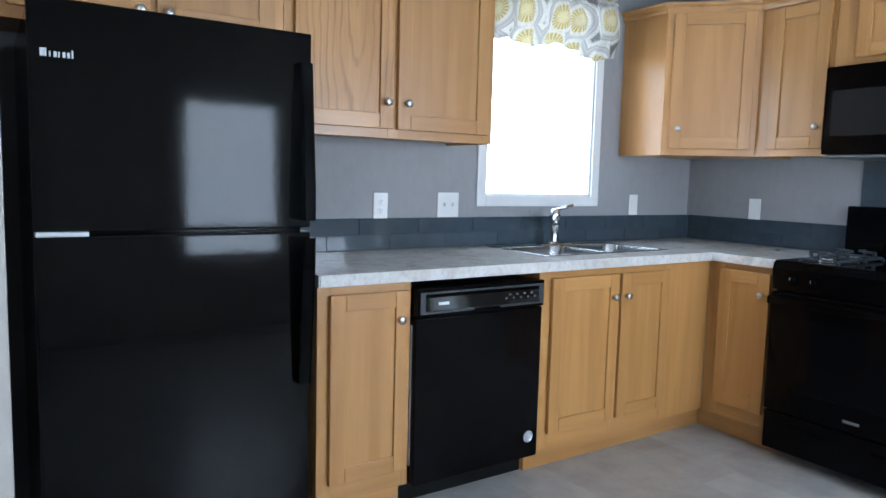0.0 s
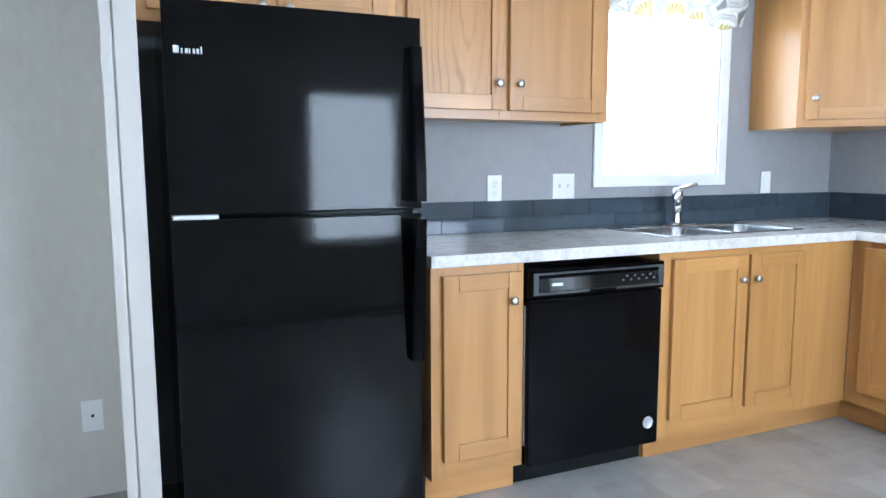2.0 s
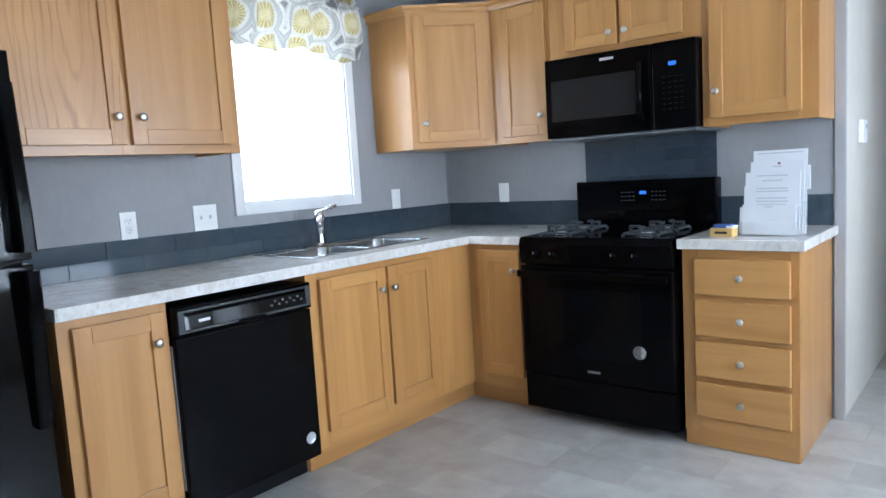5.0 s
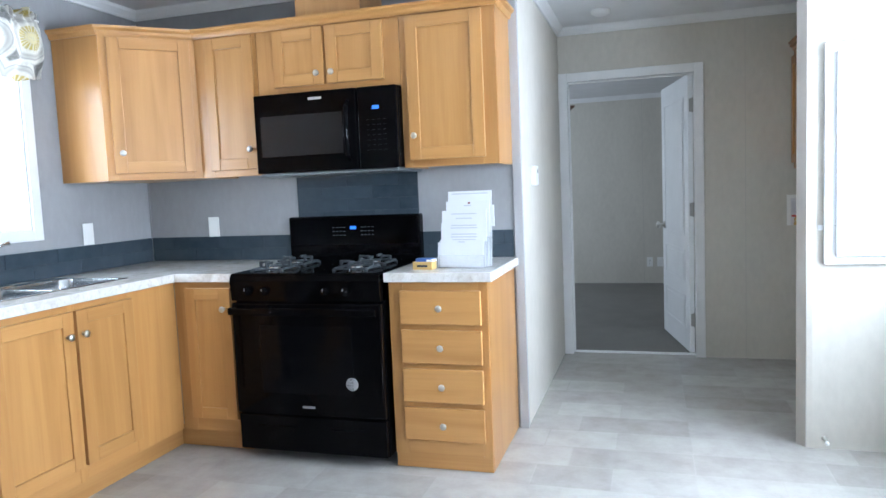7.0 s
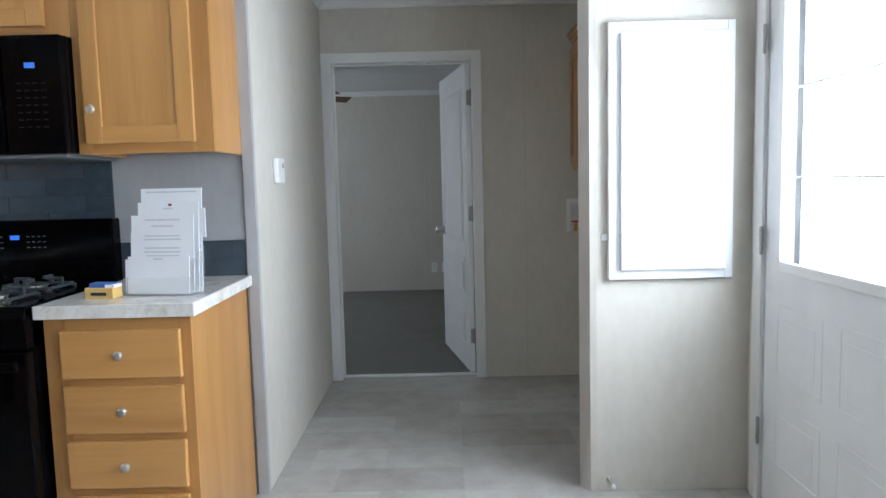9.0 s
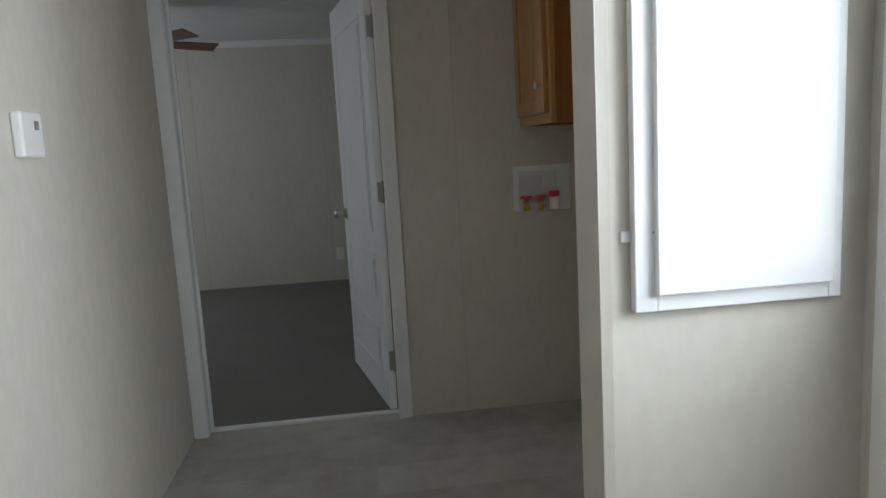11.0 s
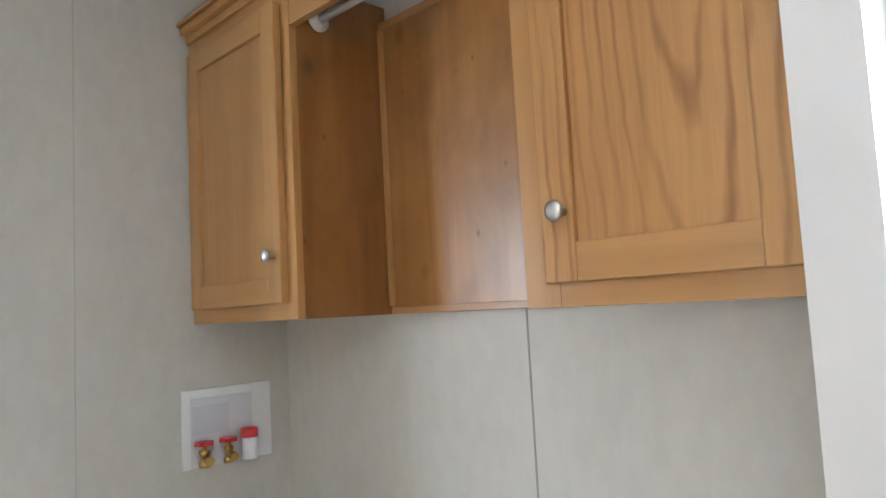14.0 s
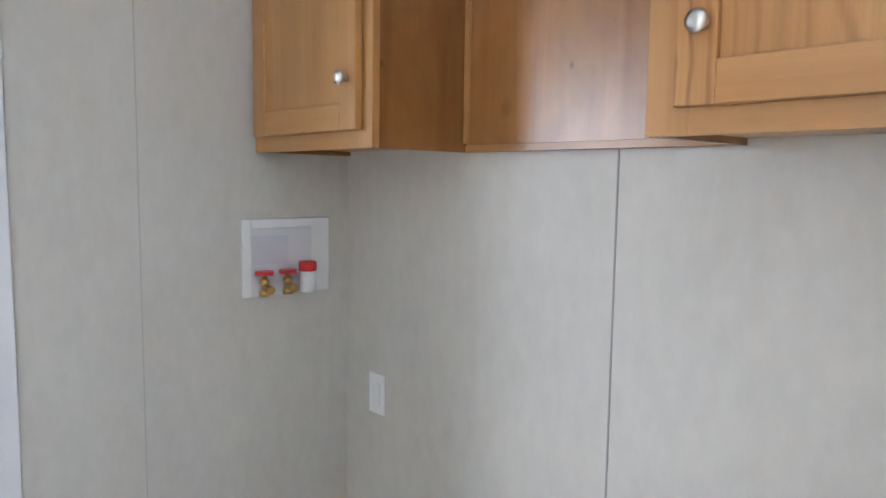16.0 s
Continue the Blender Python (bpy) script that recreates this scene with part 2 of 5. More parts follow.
def carpet_mat():
    m = material("dark_grey_carpet", (0.09, 0.085, 0.08), 0.95, 0, 0.1)
    v = coords(m, (1, 1, 1), False)
    tuft = noise_tex(m, v, 170.0, 3, 0.7)
    tread = noise_tex(m, v, 4.0, 4, 0.6)
    c = mix(m, 0.28, ramp(m, tuft, [(0.3, (0.10, 0.096, 0.088)), (0.7, (0.33, 0.317, 0.29))]), ramp(m, tread, [(0.3, (0.155, 0.148, 0.138)), (0.7, (0.235, 0.225, 0.21))]))
    link(m, c, bsdf(m).inputs["Base Color"])
    bump(m, tuft, 0.9, 0.006)
    return m


CARPET = carpet_mat()


def tile_mat():
    m = material("slate_blue_tile", (0.045, 0.06, 0.078), 0.06)
    info = node(m, "ShaderNodeObjectInfo")
    cloud = noise_tex(m, coords(m, (14, 14, 14)), 1.0, 4, 0.6)
    a = ramp(m, info.outputs["Random"], [(0.0, (0.030, 0.042, 0.054)), (1.0, (0.042, 0.056, 0.070))])
    link(m, mix(m, ramp(m, cloud, [(0.3, (0, 0, 0)), (0.75, (0.5, 0.5, 0.5))]), a, (0.058, 0.073, 0.088)), bsdf(m).inputs["Base Color"])
    return m


TILE = tile_mat()
GROUT = material("dark_grout", (0.036, 0.048, 0.060), 0.6)


def valance_mat():
    """White cotton with grey rings and yellow starbursts."""
    m = material("printed_cotton", (0.75, 0.75, 0.73), 0.85, 0, 0.1)
    v = coords(m, (0.0, 1, 1), False)
    flat = node(m, "ShaderNodeCombineXYZ")
    across = node(m, "ShaderNodeSeparateXYZ")
    link(m, v, across.inputs[0])
    link(m, across.outputs["Y"], flat.inputs["X"])
    link(m, across.outputs["Z"], flat.inputs["Y"])
    vor = node(m, "ShaderNodeTexVoronoi", Scale=5.5, Randomness=0.5)
    vor.voronoi_dimensions = "2D"
    link(m, flat.outputs[0], vor.inputs["Vector"])
    away = node(m, "ShaderNodeVectorMath")
    away.operation = "SUBTRACT"
    link(m, flat.outputs[0], away.inputs[0])
    link(m, vor.outputs["Position"], away.inputs[1])
    sep = node(m, "ShaderNodeSeparateXYZ")
    link(m, away.outputs[0], sep.inputs[0])
    turn = node(m, "ShaderNodeMath")
    turn.operation = "ARCTAN2"
    link(m, sep.outputs["Y"], turn.inputs[0])
    link(m, sep.outputs["X"], turn.inputs[1])
    many = node(m, "ShaderNodeMath")
    many.operation = "MULTIPLY"
    many.inputs[1].default_value = 22.0
    link(m, turn.outputs[0], many.inputs[0])
    rays = node(m, "ShaderNodeMath")
    rays.operation = "SINE"
    link(m, many.outputs[0], rays.inputs[0])
    burst = ramp(m, rays.outputs[0], [(0.32, (0.52, 0.42, 0.14)), (0.5, (0.70, 0.66, 0.52))])
    d = vor.outputs["Distance"]
    inside = ramp(m, d, [(0.13, (0, 0, 0)), (0.17, (1, 1, 1)), (0.30, (1, 1, 1)), (0.33, (0, 0, 0))])
    base = ramp(m, d, [(0.0, (0.72, 0.67, 0.46)), (0.13, (0.68, 0.61, 0.38)), (0.31, (0.72, 0.70, 0.64)), (0.39, (0.72, 0.70, 0.66)), (0.45, (0.47, 0.455, 0.425)), (0.51, (0.60, 0.585, 0.55)), (0.54, (0.40, 0.39, 0.37)), (0.57, (0.74, 0.715, 0.66)), (0.64, (0.70, 0.68, 0.63)), (0.68, (0.27, 0.265, 0.255))])
    rings = mix(m, inside, base, burst)
    speck = noise_tex(m, v, 85.0, 3, 0.7)
    c = mix(m, ramp(m, speck, [(0.40, (0.45, 0.45, 0.45)), (0.52, (0, 0, 0))]), rings, (0.50, 0.49, 0.47))
    link(m, c, bsdf(m).inputs["Base Color"])
    bsdf(m).inputs["Subsurface Weight"].default_value = 0.0
    bump(m, noise_tex(m, coords(m, (400, 400, 400), False), 1.0, 2), 0.2, 0.0006)
    return m


COTTON = valance_mat()
BLIND = material("white_blind_slat", (0.82, 0.83, 0.83), 0.5)
bsdf(BLIND).inputs["Transmission Weight"].default_value = 0.0
GROUND = painted("grassy_ground", (0.09, 0.11, 0.06), 0.9)

# ---- building helpers ----
def box(bm, x0, x1, y0, y1, z0, z1, mat=0, bevel=0.0):
    """A box; bevel chamfers its edges."""
    xs, ys, zs = sorted((x0, x1)), sorted((y0, y1)), sorted((z0, z1))
    v = [bm.verts.new((x, y, z)) for z in zs for y in ys for x in xs]
    fs = [bm.faces.new([v[i] for i in q]) for q in ((0, 2, 3, 1), (4, 5, 7, 6), (0, 1, 5, 4), (2, 6, 7, 3), (0, 4, 6, 2), (1, 3, 7, 5))]
    for f in fs:
        f.material_index = mat
    if bevel:
        edges = list({e for f in fs for e in f.edges})
        res = bmesh.ops.bevel(bm, geom=edges, offset=bevel, segments=2, profile=0.5, affect="EDGES")
        for f in res["faces"]:
            f.material_index = mat
    return fs


def lathe(bm, profile, segs=20, at=(0, 0, 0), axis="z", mat=0):
    """Turns a profile of (radius, height) about an axis through at."""
    rings = []
    for r, h in profile:
        ring = []
        for k in range(segs):
            a = 2 * math.pi * k / segs
            p = (r * math.cos(a), r * math.sin(a), h)
            if axis == "y":
                p = (p[0], -h, p[1])
            elif axis == "x":
                p = (h, p[0], p[1])
            ring.append(bm.verts.new((at[0] + p[0], at[1] + p[1], at[2] + p[2])))
        rings.append(ring)
    for a, b in zip(rings, rings[1:]):
        for k in range(segs):
            f = bm.faces.new((a[k], a[(k + 1) % segs], b[(k + 1) % segs], b[k]))
            f.material_index, f.smooth = mat, True
    for ring in (rings[0], rings[-1]):
        if len(ring) > 2:
            bm.faces.new(ring).material_index = mat
    return rings


def tube(bm, pts, r, segs=12, mat=0):
    """A round bar along points."""
    rings = []
    for i, p in enumerate(pts):
        p = Vector(p)
        d = (Vector(pts[min(i + 1, len(pts) - 1)]) - Vector(pts[max(i - 1, 0)])).normalized()
        u = d.orthogonal().normalized() if not rings else (u - d * u.dot(d)).normalized()
        w = d.cross(u)
        rr = r[i] if isinstance(r, (list, tuple)) else r
        rings.append([bm.verts.new(p + rr * (math.cos(2 * math.pi * k / segs) * u + math.sin(2 * math.pi * k / segs) * w)) for k in range(segs)])
    for a, b in zip(rings, rings[1:]):
        for k in range(segs):
            f = bm.faces.new((a[k], a[(k + 1) % segs], b[(k + 1) % segs], b[k]))
            f.material_index, f.smooth = mat, True
    for ring in (rings[0], rings[-1]):
        bm.faces.new(ring).material_index = mat


def prism(bm, outline, z0, z1, mat=0):
    """An upright prism over an outline of (x, y)."""
    a = [bm.verts.new((x, y, z0)) for x, y in outline]
    b = [bm.verts.new((x, y, z1)) for x, y in outline]
    fs = [bm.faces.new(a), bm.faces.new(b)]
    n = len(outline)
    fs += [bm.faces.new((a[k], a[(k + 1) % n], b[(k + 1) % n], b[k])) for k in range(n)]
    for f in fs:
        f.material_index = mat
    return fs


def finish(bm, name, materials):
    bmesh.ops.recalc_face_normals(bm, faces=bm.faces)
    me = bpy.data.meshes.new(name)
    bm.to_mesh(me)
    bm.free()
    for m in materials if isinstance(materials, (list, tuple)) else (materials,):
        me.materials.append(m)
    return me


def part(name, bm, mats, parent, label=""):
    """One mesh object under a thing or a part."""
    ob = new(name, finish(bm, name, mats))
    ob.parent = parent
    if label:
        ob["label"] = label
    return ob


def solo(name, bm, mats, m=None, **tags):
    """A thing that is one mesh."""
    ob = new(name, finish(bm, name, mats))
    if m is not None:
        ob.matrix_basis = m
    return tagged(ob, **tags)


def thing(name, m, **tags):
    ob = new(name)
    ob.empty_display_size = 0.1
    ob.matrix_basis = m
    return tagged(ob, **tags)


def boxes(*rows, bevel=0.0):
    bm = bmesh.new()
    for row in rows:
        box(bm, *row[:6], mat=row[6] if len(row) > 6 else 0, bevel=bevel)
    return bm


# ---- dimensions of the plan ----
FLOOR = 0.012
CEIL = 2.385
CEIL_BED = 2.31
BACK = 1.64           # laundry back wall
EAST = 4.19           # exterior wall with the entry door
ALC = 4.10            # inner face of the laundry alcove wall
HALL = 2.262          # wall beside the passage
STUB = 3.555          # free end of the panel wall
BED = 5.32            # far bedroom wall
SOUTH = -8.0
T = 0.10


def structure(name, bm, mat, label):
    return solo(name, bm, mat, label=label, kind="structure", category=name.split("_")[0])


structure("floor", boxes((-0.1, 4.33, SOUTH, 1.70, -0.08, FLOOR)), VINYL, "pale stone-print sheet vinyl floor with mottled slabs")
structure("floor_bedroom", boxes((-0.1, 4.33, 1.70, BED + 0.1, -0.08, FLOOR + 0.006)), CARPET, "dark grey cut-pile bedroom carpet")
structure("ceiling", boxes((-0.1, 4.33, SOUTH, BACK + T - 0.002, CEIL, CEIL + 0.08)), CEILING, "plain white ceiling board")
structure("ceiling_bedroom", boxes((-0.1, 4.33, BACK + T, BED + 0.1, CEIL_BED, CEIL_BED + 0.08)), CEILING, "plain white bedroom ceiling board")
structure("ground", boxes((-400, 400, -400, 400, -0.75, -0.7)), GROUND, "dull green ground around the home")

WIN_Y0, WIN_Y1, WIN_Z0, WIN_Z1 = -1.552, -0.842, 1.160, 2.10
structure("wall_west", boxes(
    (-T, 0, -3.59, WIN_Y0, 0, CEIL), (-T, 0, WIN_Y1, 0.0, 0, CEIL),
    (-T, 0, WIN_Y0, WIN_Y1, 0, WIN_Z0), (-T, 0, WIN_Y0, WIN_Y1, WIN_Z1, CEIL)), GREY_WALL, "grey vinyl wallboard kitchen wall behind the sink")
structure("wall_west_living", boxes((-T, 0, SOUTH, -3.59, 0, CEIL)), BEIGE_WALL, "beige vinyl wallboard wall beyond the refrigerator")
structure("wall_north", boxes((-T, HALL - 0.004, 0, T - 0.01, 0, CEIL)), GREY_WALL, "grey vinyl wallboard wall behind the range")
structure("wall_hall", boxes((HALL - 0.09, HALL, T - 0.008, BACK, 0, CEIL), (HALL - 0.003, HALL, 0.006, T - 0.008, 0, CEIL)), BEIGE_WALL, "beige vinyl wallboard wall along the passage")
DX0, DX1, DZ = 2.325, 3.187, 2.005
structure("wall_back", boxes(
    (-T, DX0 - 0.02, BACK, BACK + T, 0, CEIL), (DX1 + 0.02, ALC, BACK, BACK + T, 0, CEIL), (DX0 - 0.02, DX1 + 0.02, BACK, BACK + T, DZ + 0.02, CEIL)), BEIGE_WALL, "beige vinyl wallboard wall with the bedroom doorway")
_bm = bmesh.new()
prism(_bm, [(STUB + 0.036, -0.045), (EAST, -0.045), (EAST, 0.006), (STUB - 0.019, 0.006), (STUB + 0.014, -0.041)], 0, CEIL)
structure("wall_stub", _bm, BEIGE_WALL, "short beige partition between entry and laundry alcove")
# added strip over the end face; its darker beige paints in the shade there
_bm = bmesh.new()
prism(_bm, [(STUB + 0.0112, -0.0418), (STUB + 0.0139, -0.0411), (STUB - 0.0191, 0.0064), (STUB - 0.0218, 0.0064)], FLOOR, CEIL - 0.053)
structure("trim_stub_end", _bm, painted("shade_toned_beige", (0.43, 0.41, 0.37)), "thin strip on the partition end, coloured darker for its shaded side")
structure("wall_alcove", boxes((ALC, EAST + 0.14, 0.012, BED, 0, CEIL)), BEIGE_WALL, "beige wallboard outer wall of the laundry alcove")
ED0, ED1, EDZ = -1.085, -0.150, 2.06
X1 = EAST + 0.14
structure("wall_east", boxes(
    (EAST, X1, ED1, 0.010, 0, CEIL), (EAST, X1, ED0, ED1, EDZ, CEIL), (EAST, X1, ED0, ED1, -0.08, FLOOR - 0.004),
    (EAST, X1, -1.48, ED0, 0, CEIL), (EAST, X1, -2.36, -1.48, 0, 0.80), (EAST, X1, -2.36, -1.48, 1.78, CEIL),
    (EAST, X1, -4.0, -2.36, 0, CEIL), (EAST, X1, -5.6, -4.0, 0, 0.85), (EAST, X1, -5.6, -4.0, 2.05, CEIL),
    (EAST, X1, SOUTH, -5.6, 0, CEIL)), BEIGE_WALL, "beige exterior wall with entry door and windows")
structure("wall_south", boxes(
    (-T, 1.05, SOUTH - T, SOUTH, 0, CEIL), (2.95, X1, SOUTH - T, SOUTH, 0, CEIL), (1.05, 2.95, SOUTH - T, SOUTH, 0, 0.85), (1.05, 2.95, SOUTH - T, SOUTH, 2.05, CEIL)), BEIGE_WALL, "beige end wall of the living room")
structure("wall_bedroom", boxes((-T, ALC, BED, BED + T, 0, CEIL)), BEIGE_WALL, "beige wallboard far wall of the bedroom")
structure("wall_bedroom_west", boxes((-T, 0, BACK + T, 3.2, 0, CEIL), (-T, 0, 4.2, BED, 0, CEIL), (-T, 0, 3.2, 4.2, 0, 0.95), (-T, 0, 3.2, 4.2, 2.05, CEIL)), BEIGE_WALL, "beige bedroom side wall with its window opening")
structure("wall_fridge_end", boxes((0, 0.745, -3.61, -3.548, 0, CEIL)), BEIGE_WALL, "beige partition that closes the refrigerator niche")


def trim_line(name, rows, mat, label, bevel=0.003):
    return structure(name, boxes(*rows, bevel=bevel), mat, label)


# crown, casings, battens
C0 = CEIL - 0.052
def crown(name, ax, x0, x1, y0, y1, top):
    """Sloped crown moulding between wall and ceiling; ax is the way it faces."""
    bm = bmesh.new()
    prof = [(0, 0), (0.012, 0), (0.016, 0.012), (0.040, 0.036), (0.046, 0.052), (0, 0.052)]
    d = {"+x": (1, 0), "-x": (-1, 0), "+y": (0, 1), "-y": (0, -1)}[ax]
    ends = []
    for ex, ey in ((x0, y0), (x1, y1)):
        ends.append([bm.verts.new((ex + d[0] * (o + 0.001), ey + d[1] * (o + 0.001), top - 0.053 + h)) for o, h in prof])
    n = len(prof)
    for k in range(n):
        bm.faces.new((ends[0][k], ends[0][(k + 1) % n], ends[1][(k + 1) % n], ends[1][k]))
    bm.faces.new(ends[0]), bm.faces.new(ends[1])
    return structure(name, bm, WHITE_TRIM, "white painted crown moulding under the ceiling")


crown("trim_crown_west", "+x", 0, 0, -3.54, 0, CEIL)
crown("trim_crown_north", "-y", 0, HALL, 0, 0, CEIL)
crown("trim_crown_hall", "+x", HALL, HALL, 0, BACK, CEIL)
crown("trim_crown_back", "-y", HALL, ALC, BACK, BACK, CEIL)
crown("trim_crown_alcove", "-x", ALC, ALC, 0.012, BACK, CEIL)
crown("trim_crown_stub", "-y", STUB, EAST, -0.045, -0.045, CEIL)
crown("trim_crown_east", "-x", EAST, EAST, SOUTH, -0.046, CEIL)
crown("trim_crown_bedroom", "-y", 0, ALC, BED, BED, CEIL_BED)
crown("trim_crown_living", "+x", 0, 0, SOUTH, -3.62, CEIL)

trim_line("trim_kitchen_corner", [(HALL - 0.038, HALL + 0.003, -0.010, 0.0, FLOOR, C0), (HALL + 0.0005, HALL + 0.006, -0.010, 0.02, FLOOR, C0)], painted("grey_corner_trim", (0.36, 0.355, 0.35)), "grey corner batten at the end of the kitchen wall", 0.002)
trim_line("trim_fridge_end", [(0.7455, 0.757, -3.632, -3.604, FLOOR, C0), (0.7455, 0.755, -3.600, -3.545, FLOOR, C0), (0.66, 0.745, -3.622, -3.6105, FLOOR, C0)], painted("pale_beige_trim", (0.56, 0.53, 0.48)), "pale beige corner trim on the refrigerator partition", 0.003)


def batten(name, x0, x1, y0, y1, z0, z1, mat):
    return structure(name, boxes((x0, x1, y0, y1, z0, z1)), mat, "narrow wallboard seam strip")


SEAM = material("wallboard_seam", (0.47, 0.45, 0.41), 0.6)
SEAM_GREY = material("grey_wallboard_seam", (0.22, 0.22, 0.225), 0.6)
batten("trim_seam_back", 3.512, 3.515, BACK - 0.0015, BACK, FLOOR, C0, SEAM)
batten("trim_seam_alcove", ALC - 0.0015, ALC, 0.727, 0.731, FLOOR, C0, material("dark_wallboard_seam", (0.3, 0.285, 0.27), 0.6))
batten("trim_seam_bedroom_a", 1.616, 1.620, BED - 0.002, BED, FLOOR, C0, SEAM)
batten("trim_seam_bedroom_b", 2.796, 2.800, BED - 0.002, BED, FLOOR, C0, SEAM)
batten("trim_seam_kitchen", 0, 0.0015, -1.262, -1.259, 1.06, 1.16, SEAM_GREY)
batten("trim_corner_kitchen_a", 0, 0.006, -0.006, 0, 1.06, 1.40, SEAM_GREY)
batten("trim_seam_splash", 0, 0.004, -2.676, -2.668, 1.06, 1.39, SEAM_GREY)
batten("trim_threshold", DX0 - 0.02, DX1 + 0.02, 1.690, 1.722, FLOOR - 0.01, FLOOR + 0.011, WHITE_TRIM)


# ---- doors and windows ----
def casing_mesh(x0, x1, z0, z1, w, depth, sill=False):
    """Flat casing round an opening, in the plane y = 0, standing out to -y."""
    rows = [(x0, x0 + w, -depth, 0, z0, z1), (x1 - w, x1, -depth, 0, z0, z1), (x0 + w, x1 - w, -depth, 0, z1 - w, z1)]
    if sill:
        rows.append((x0 + w, x1 - w, -depth, 0, z0, z0 + w))
    return boxes(*rows, bevel=0.003)


# bedroom doorway
bd = thing("door_1", pose(0, 0, 0), label="white six-foot-eight panel door standing open into the bedroom", category="door", kind="structure")
o = part("casing", casing_mesh(HALL + 0.001, 3.249, FLOOR, 2.066, 0.062, 0.014), WHITE_TRIM, bd)
o.matrix_basis = pose(0, BACK, 0)
part("jamb", boxes((DX0 - 0.019, DX0, BACK + 0.001, BACK + T + 0.01, FLOOR, DZ), (DX1, DX1 + 0.019, BACK + 0.001, BACK + T + 0.01, FLOOR, DZ), (DX0 - 0.019, DX1 + 0.019, BACK + 0.001, BACK + T + 0.01, DZ, DZ + 0.019),
     (DX0, DX0 + 0.012, BACK + 0.05, BACK + 0.062, FLOOR, DZ), (DX0 + 0.012, DX1, BACK + 0.05, BACK + 0.062, DZ - 0.012, DZ)), WHITE_TRIM, bd)


def moulded_leaf(w, h, panels, thick=0.035):
    """A door leaf from x = 0 to w with raised panels on both faces."""
    bm = bmesh.new()
    box(bm, 0, w, 0, thick, 0, h, bevel=0.002)
    for x0, x1, z0, z1 in panels:
        for side in (-1, 1):
            y = 0 if side < 0 else thick
            for k, (inset, up) in enumerate(((0.0, 0.005), (0.018, 0.0035), (0.034, 0.006))):
                ya, yb = (y - up, y + 0.001) if side < 0 else (y - 0.001, y + up)
                if k == 0:
                    for r in ((x0, x1, z0, z0 + 0.012), (x0, x1, z1 - 0.012, z1), (x0, x0 + 0.012, z0, z1), (x1 - 0.012, x1, z0, z1)):
                        box(bm, r[0], r[1], ya, yb, r[2], r[3], bevel=0.0025)
                elif k == 2:
                    box(bm, x0 + inset, x1 - inset, ya + 0.002, yb, z0 + inset, z1 - inset, bevel=0.002)
    return bm


LEAF_W = 0.845
leaf = part("leaf", moulded_leaf(LEAF_W, DZ - FLOOR - 0.012, [(0.11, 0.735, 0.16, 0.40), (0.11, 0.735, 0.50, 0.74), (0.11, 0.735, 0.84, 1.84)]), WHITE_DOOR, bd, "white moulded leaf with raised panels")
leaf.matrix_basis = pose(DX1 - 0.004, BACK + T - 0.012, FLOOR + 0.012, 0, 0, 101.2)


HINGE_METAL = material("dull_nickel", (0.36, 0.35, 0.33), 0.4, 0.8)


def hinge(parent, m):
    bm = boxes((-0.010, 0.013, -0.002, 0.001, -0.046, 0.046), bevel=0.0008)
    lathe(bm, [(0.005, -0.052), (0.006, -0.05), (0.006, 0.05), (0.005, 0.052)], 10, at=(0.014, -0.005, 0))
    h = part("hinge", bm, HINGE_METAL, parent, "dull nickel butt hinge")
    h.matrix_basis = m
    return h


for hz in (0.262, 1.058, 1.79):
    hinge(bd, pose(DX1 - 0.0205, BACK + T - 0.0185, hz, 0, 0, 11.2))
bm = bmesh.new()
for s, o0 in ((1, 0.035), (-1, 0.0)):
    prof = [(0.030, 0.0), (0.031, 0.006), (0.012, 0.012), (0.011, 0.032), (0.024, 0.040), (0.027, 0.052), (0.022, 0.062), (0.004, 0.066)]
    lathe(bm, [(r, s * -h) for r, h in prof], 18, at=(LEAF_W - 0.065, o0, 0.885), axis="y")
part("knob", bm, NICKEL, leaf, "satin nickel door knob")

# entry door
ed = thing("door_2", pose(EAST, 0, 0), label="white steel entry door with a nine-pane upper window", category="door", kind="structure")
part("casing", boxes((-0.014, 0, ED1 - 0.012, ED1 + 0.06, FLOOR, EDZ + 0.06), (-0.014, 0, ED0 - 0.06, ED0 + 0.012, FLOOR, EDZ + 0.06), (-0.014, 0, ED0 + 0.012, ED1 - 0.012, EDZ - 0.008, EDZ + 0.06), bevel=0.003), WHITE_TRIM, ed)
part("jamb", boxes((0.001, 0.139, ED1 - 0.012, ED1 - 0.0005, FLOOR, EDZ), (0.001, 0.139, ED0 + 0.0005, ED0 + 0.012, FLOOR, EDZ), (0.001, 0.139, ED0 + 0.012, ED1 - 0.012, EDZ - 0.012, EDZ - 0.0005)), WHITE_TRIM, ed)
part("threshold", boxes((0.0, 0.139, ED0 + 0.012, ED1 - 0.012, FLOOR - 0.003, FLOOR + 0.016), bevel=0.003), material("bronze_threshold", (0.22, 0.15, 0.07), 0.4, 0.7), ed, "bronze-coloured metal threshold")
G0, G1, GZ0, GZ1 = -0.935, -0.285, 0.945, 1.855
Y0, Y1 = ED0 + 0.014, ED1 - 0.014
bm = boxes((0.004, 0.046, Y0, G0, FLOOR + 0.02, EDZ - 0.014), (0.004, 0.046, G1, Y1, FLOOR + 0.02, EDZ - 0.014), (0.004, 0.046, G0, G1, FLOOR + 0.02, GZ0), (0.004, 0.046, G0, G1, GZ1, EDZ - 0.014))
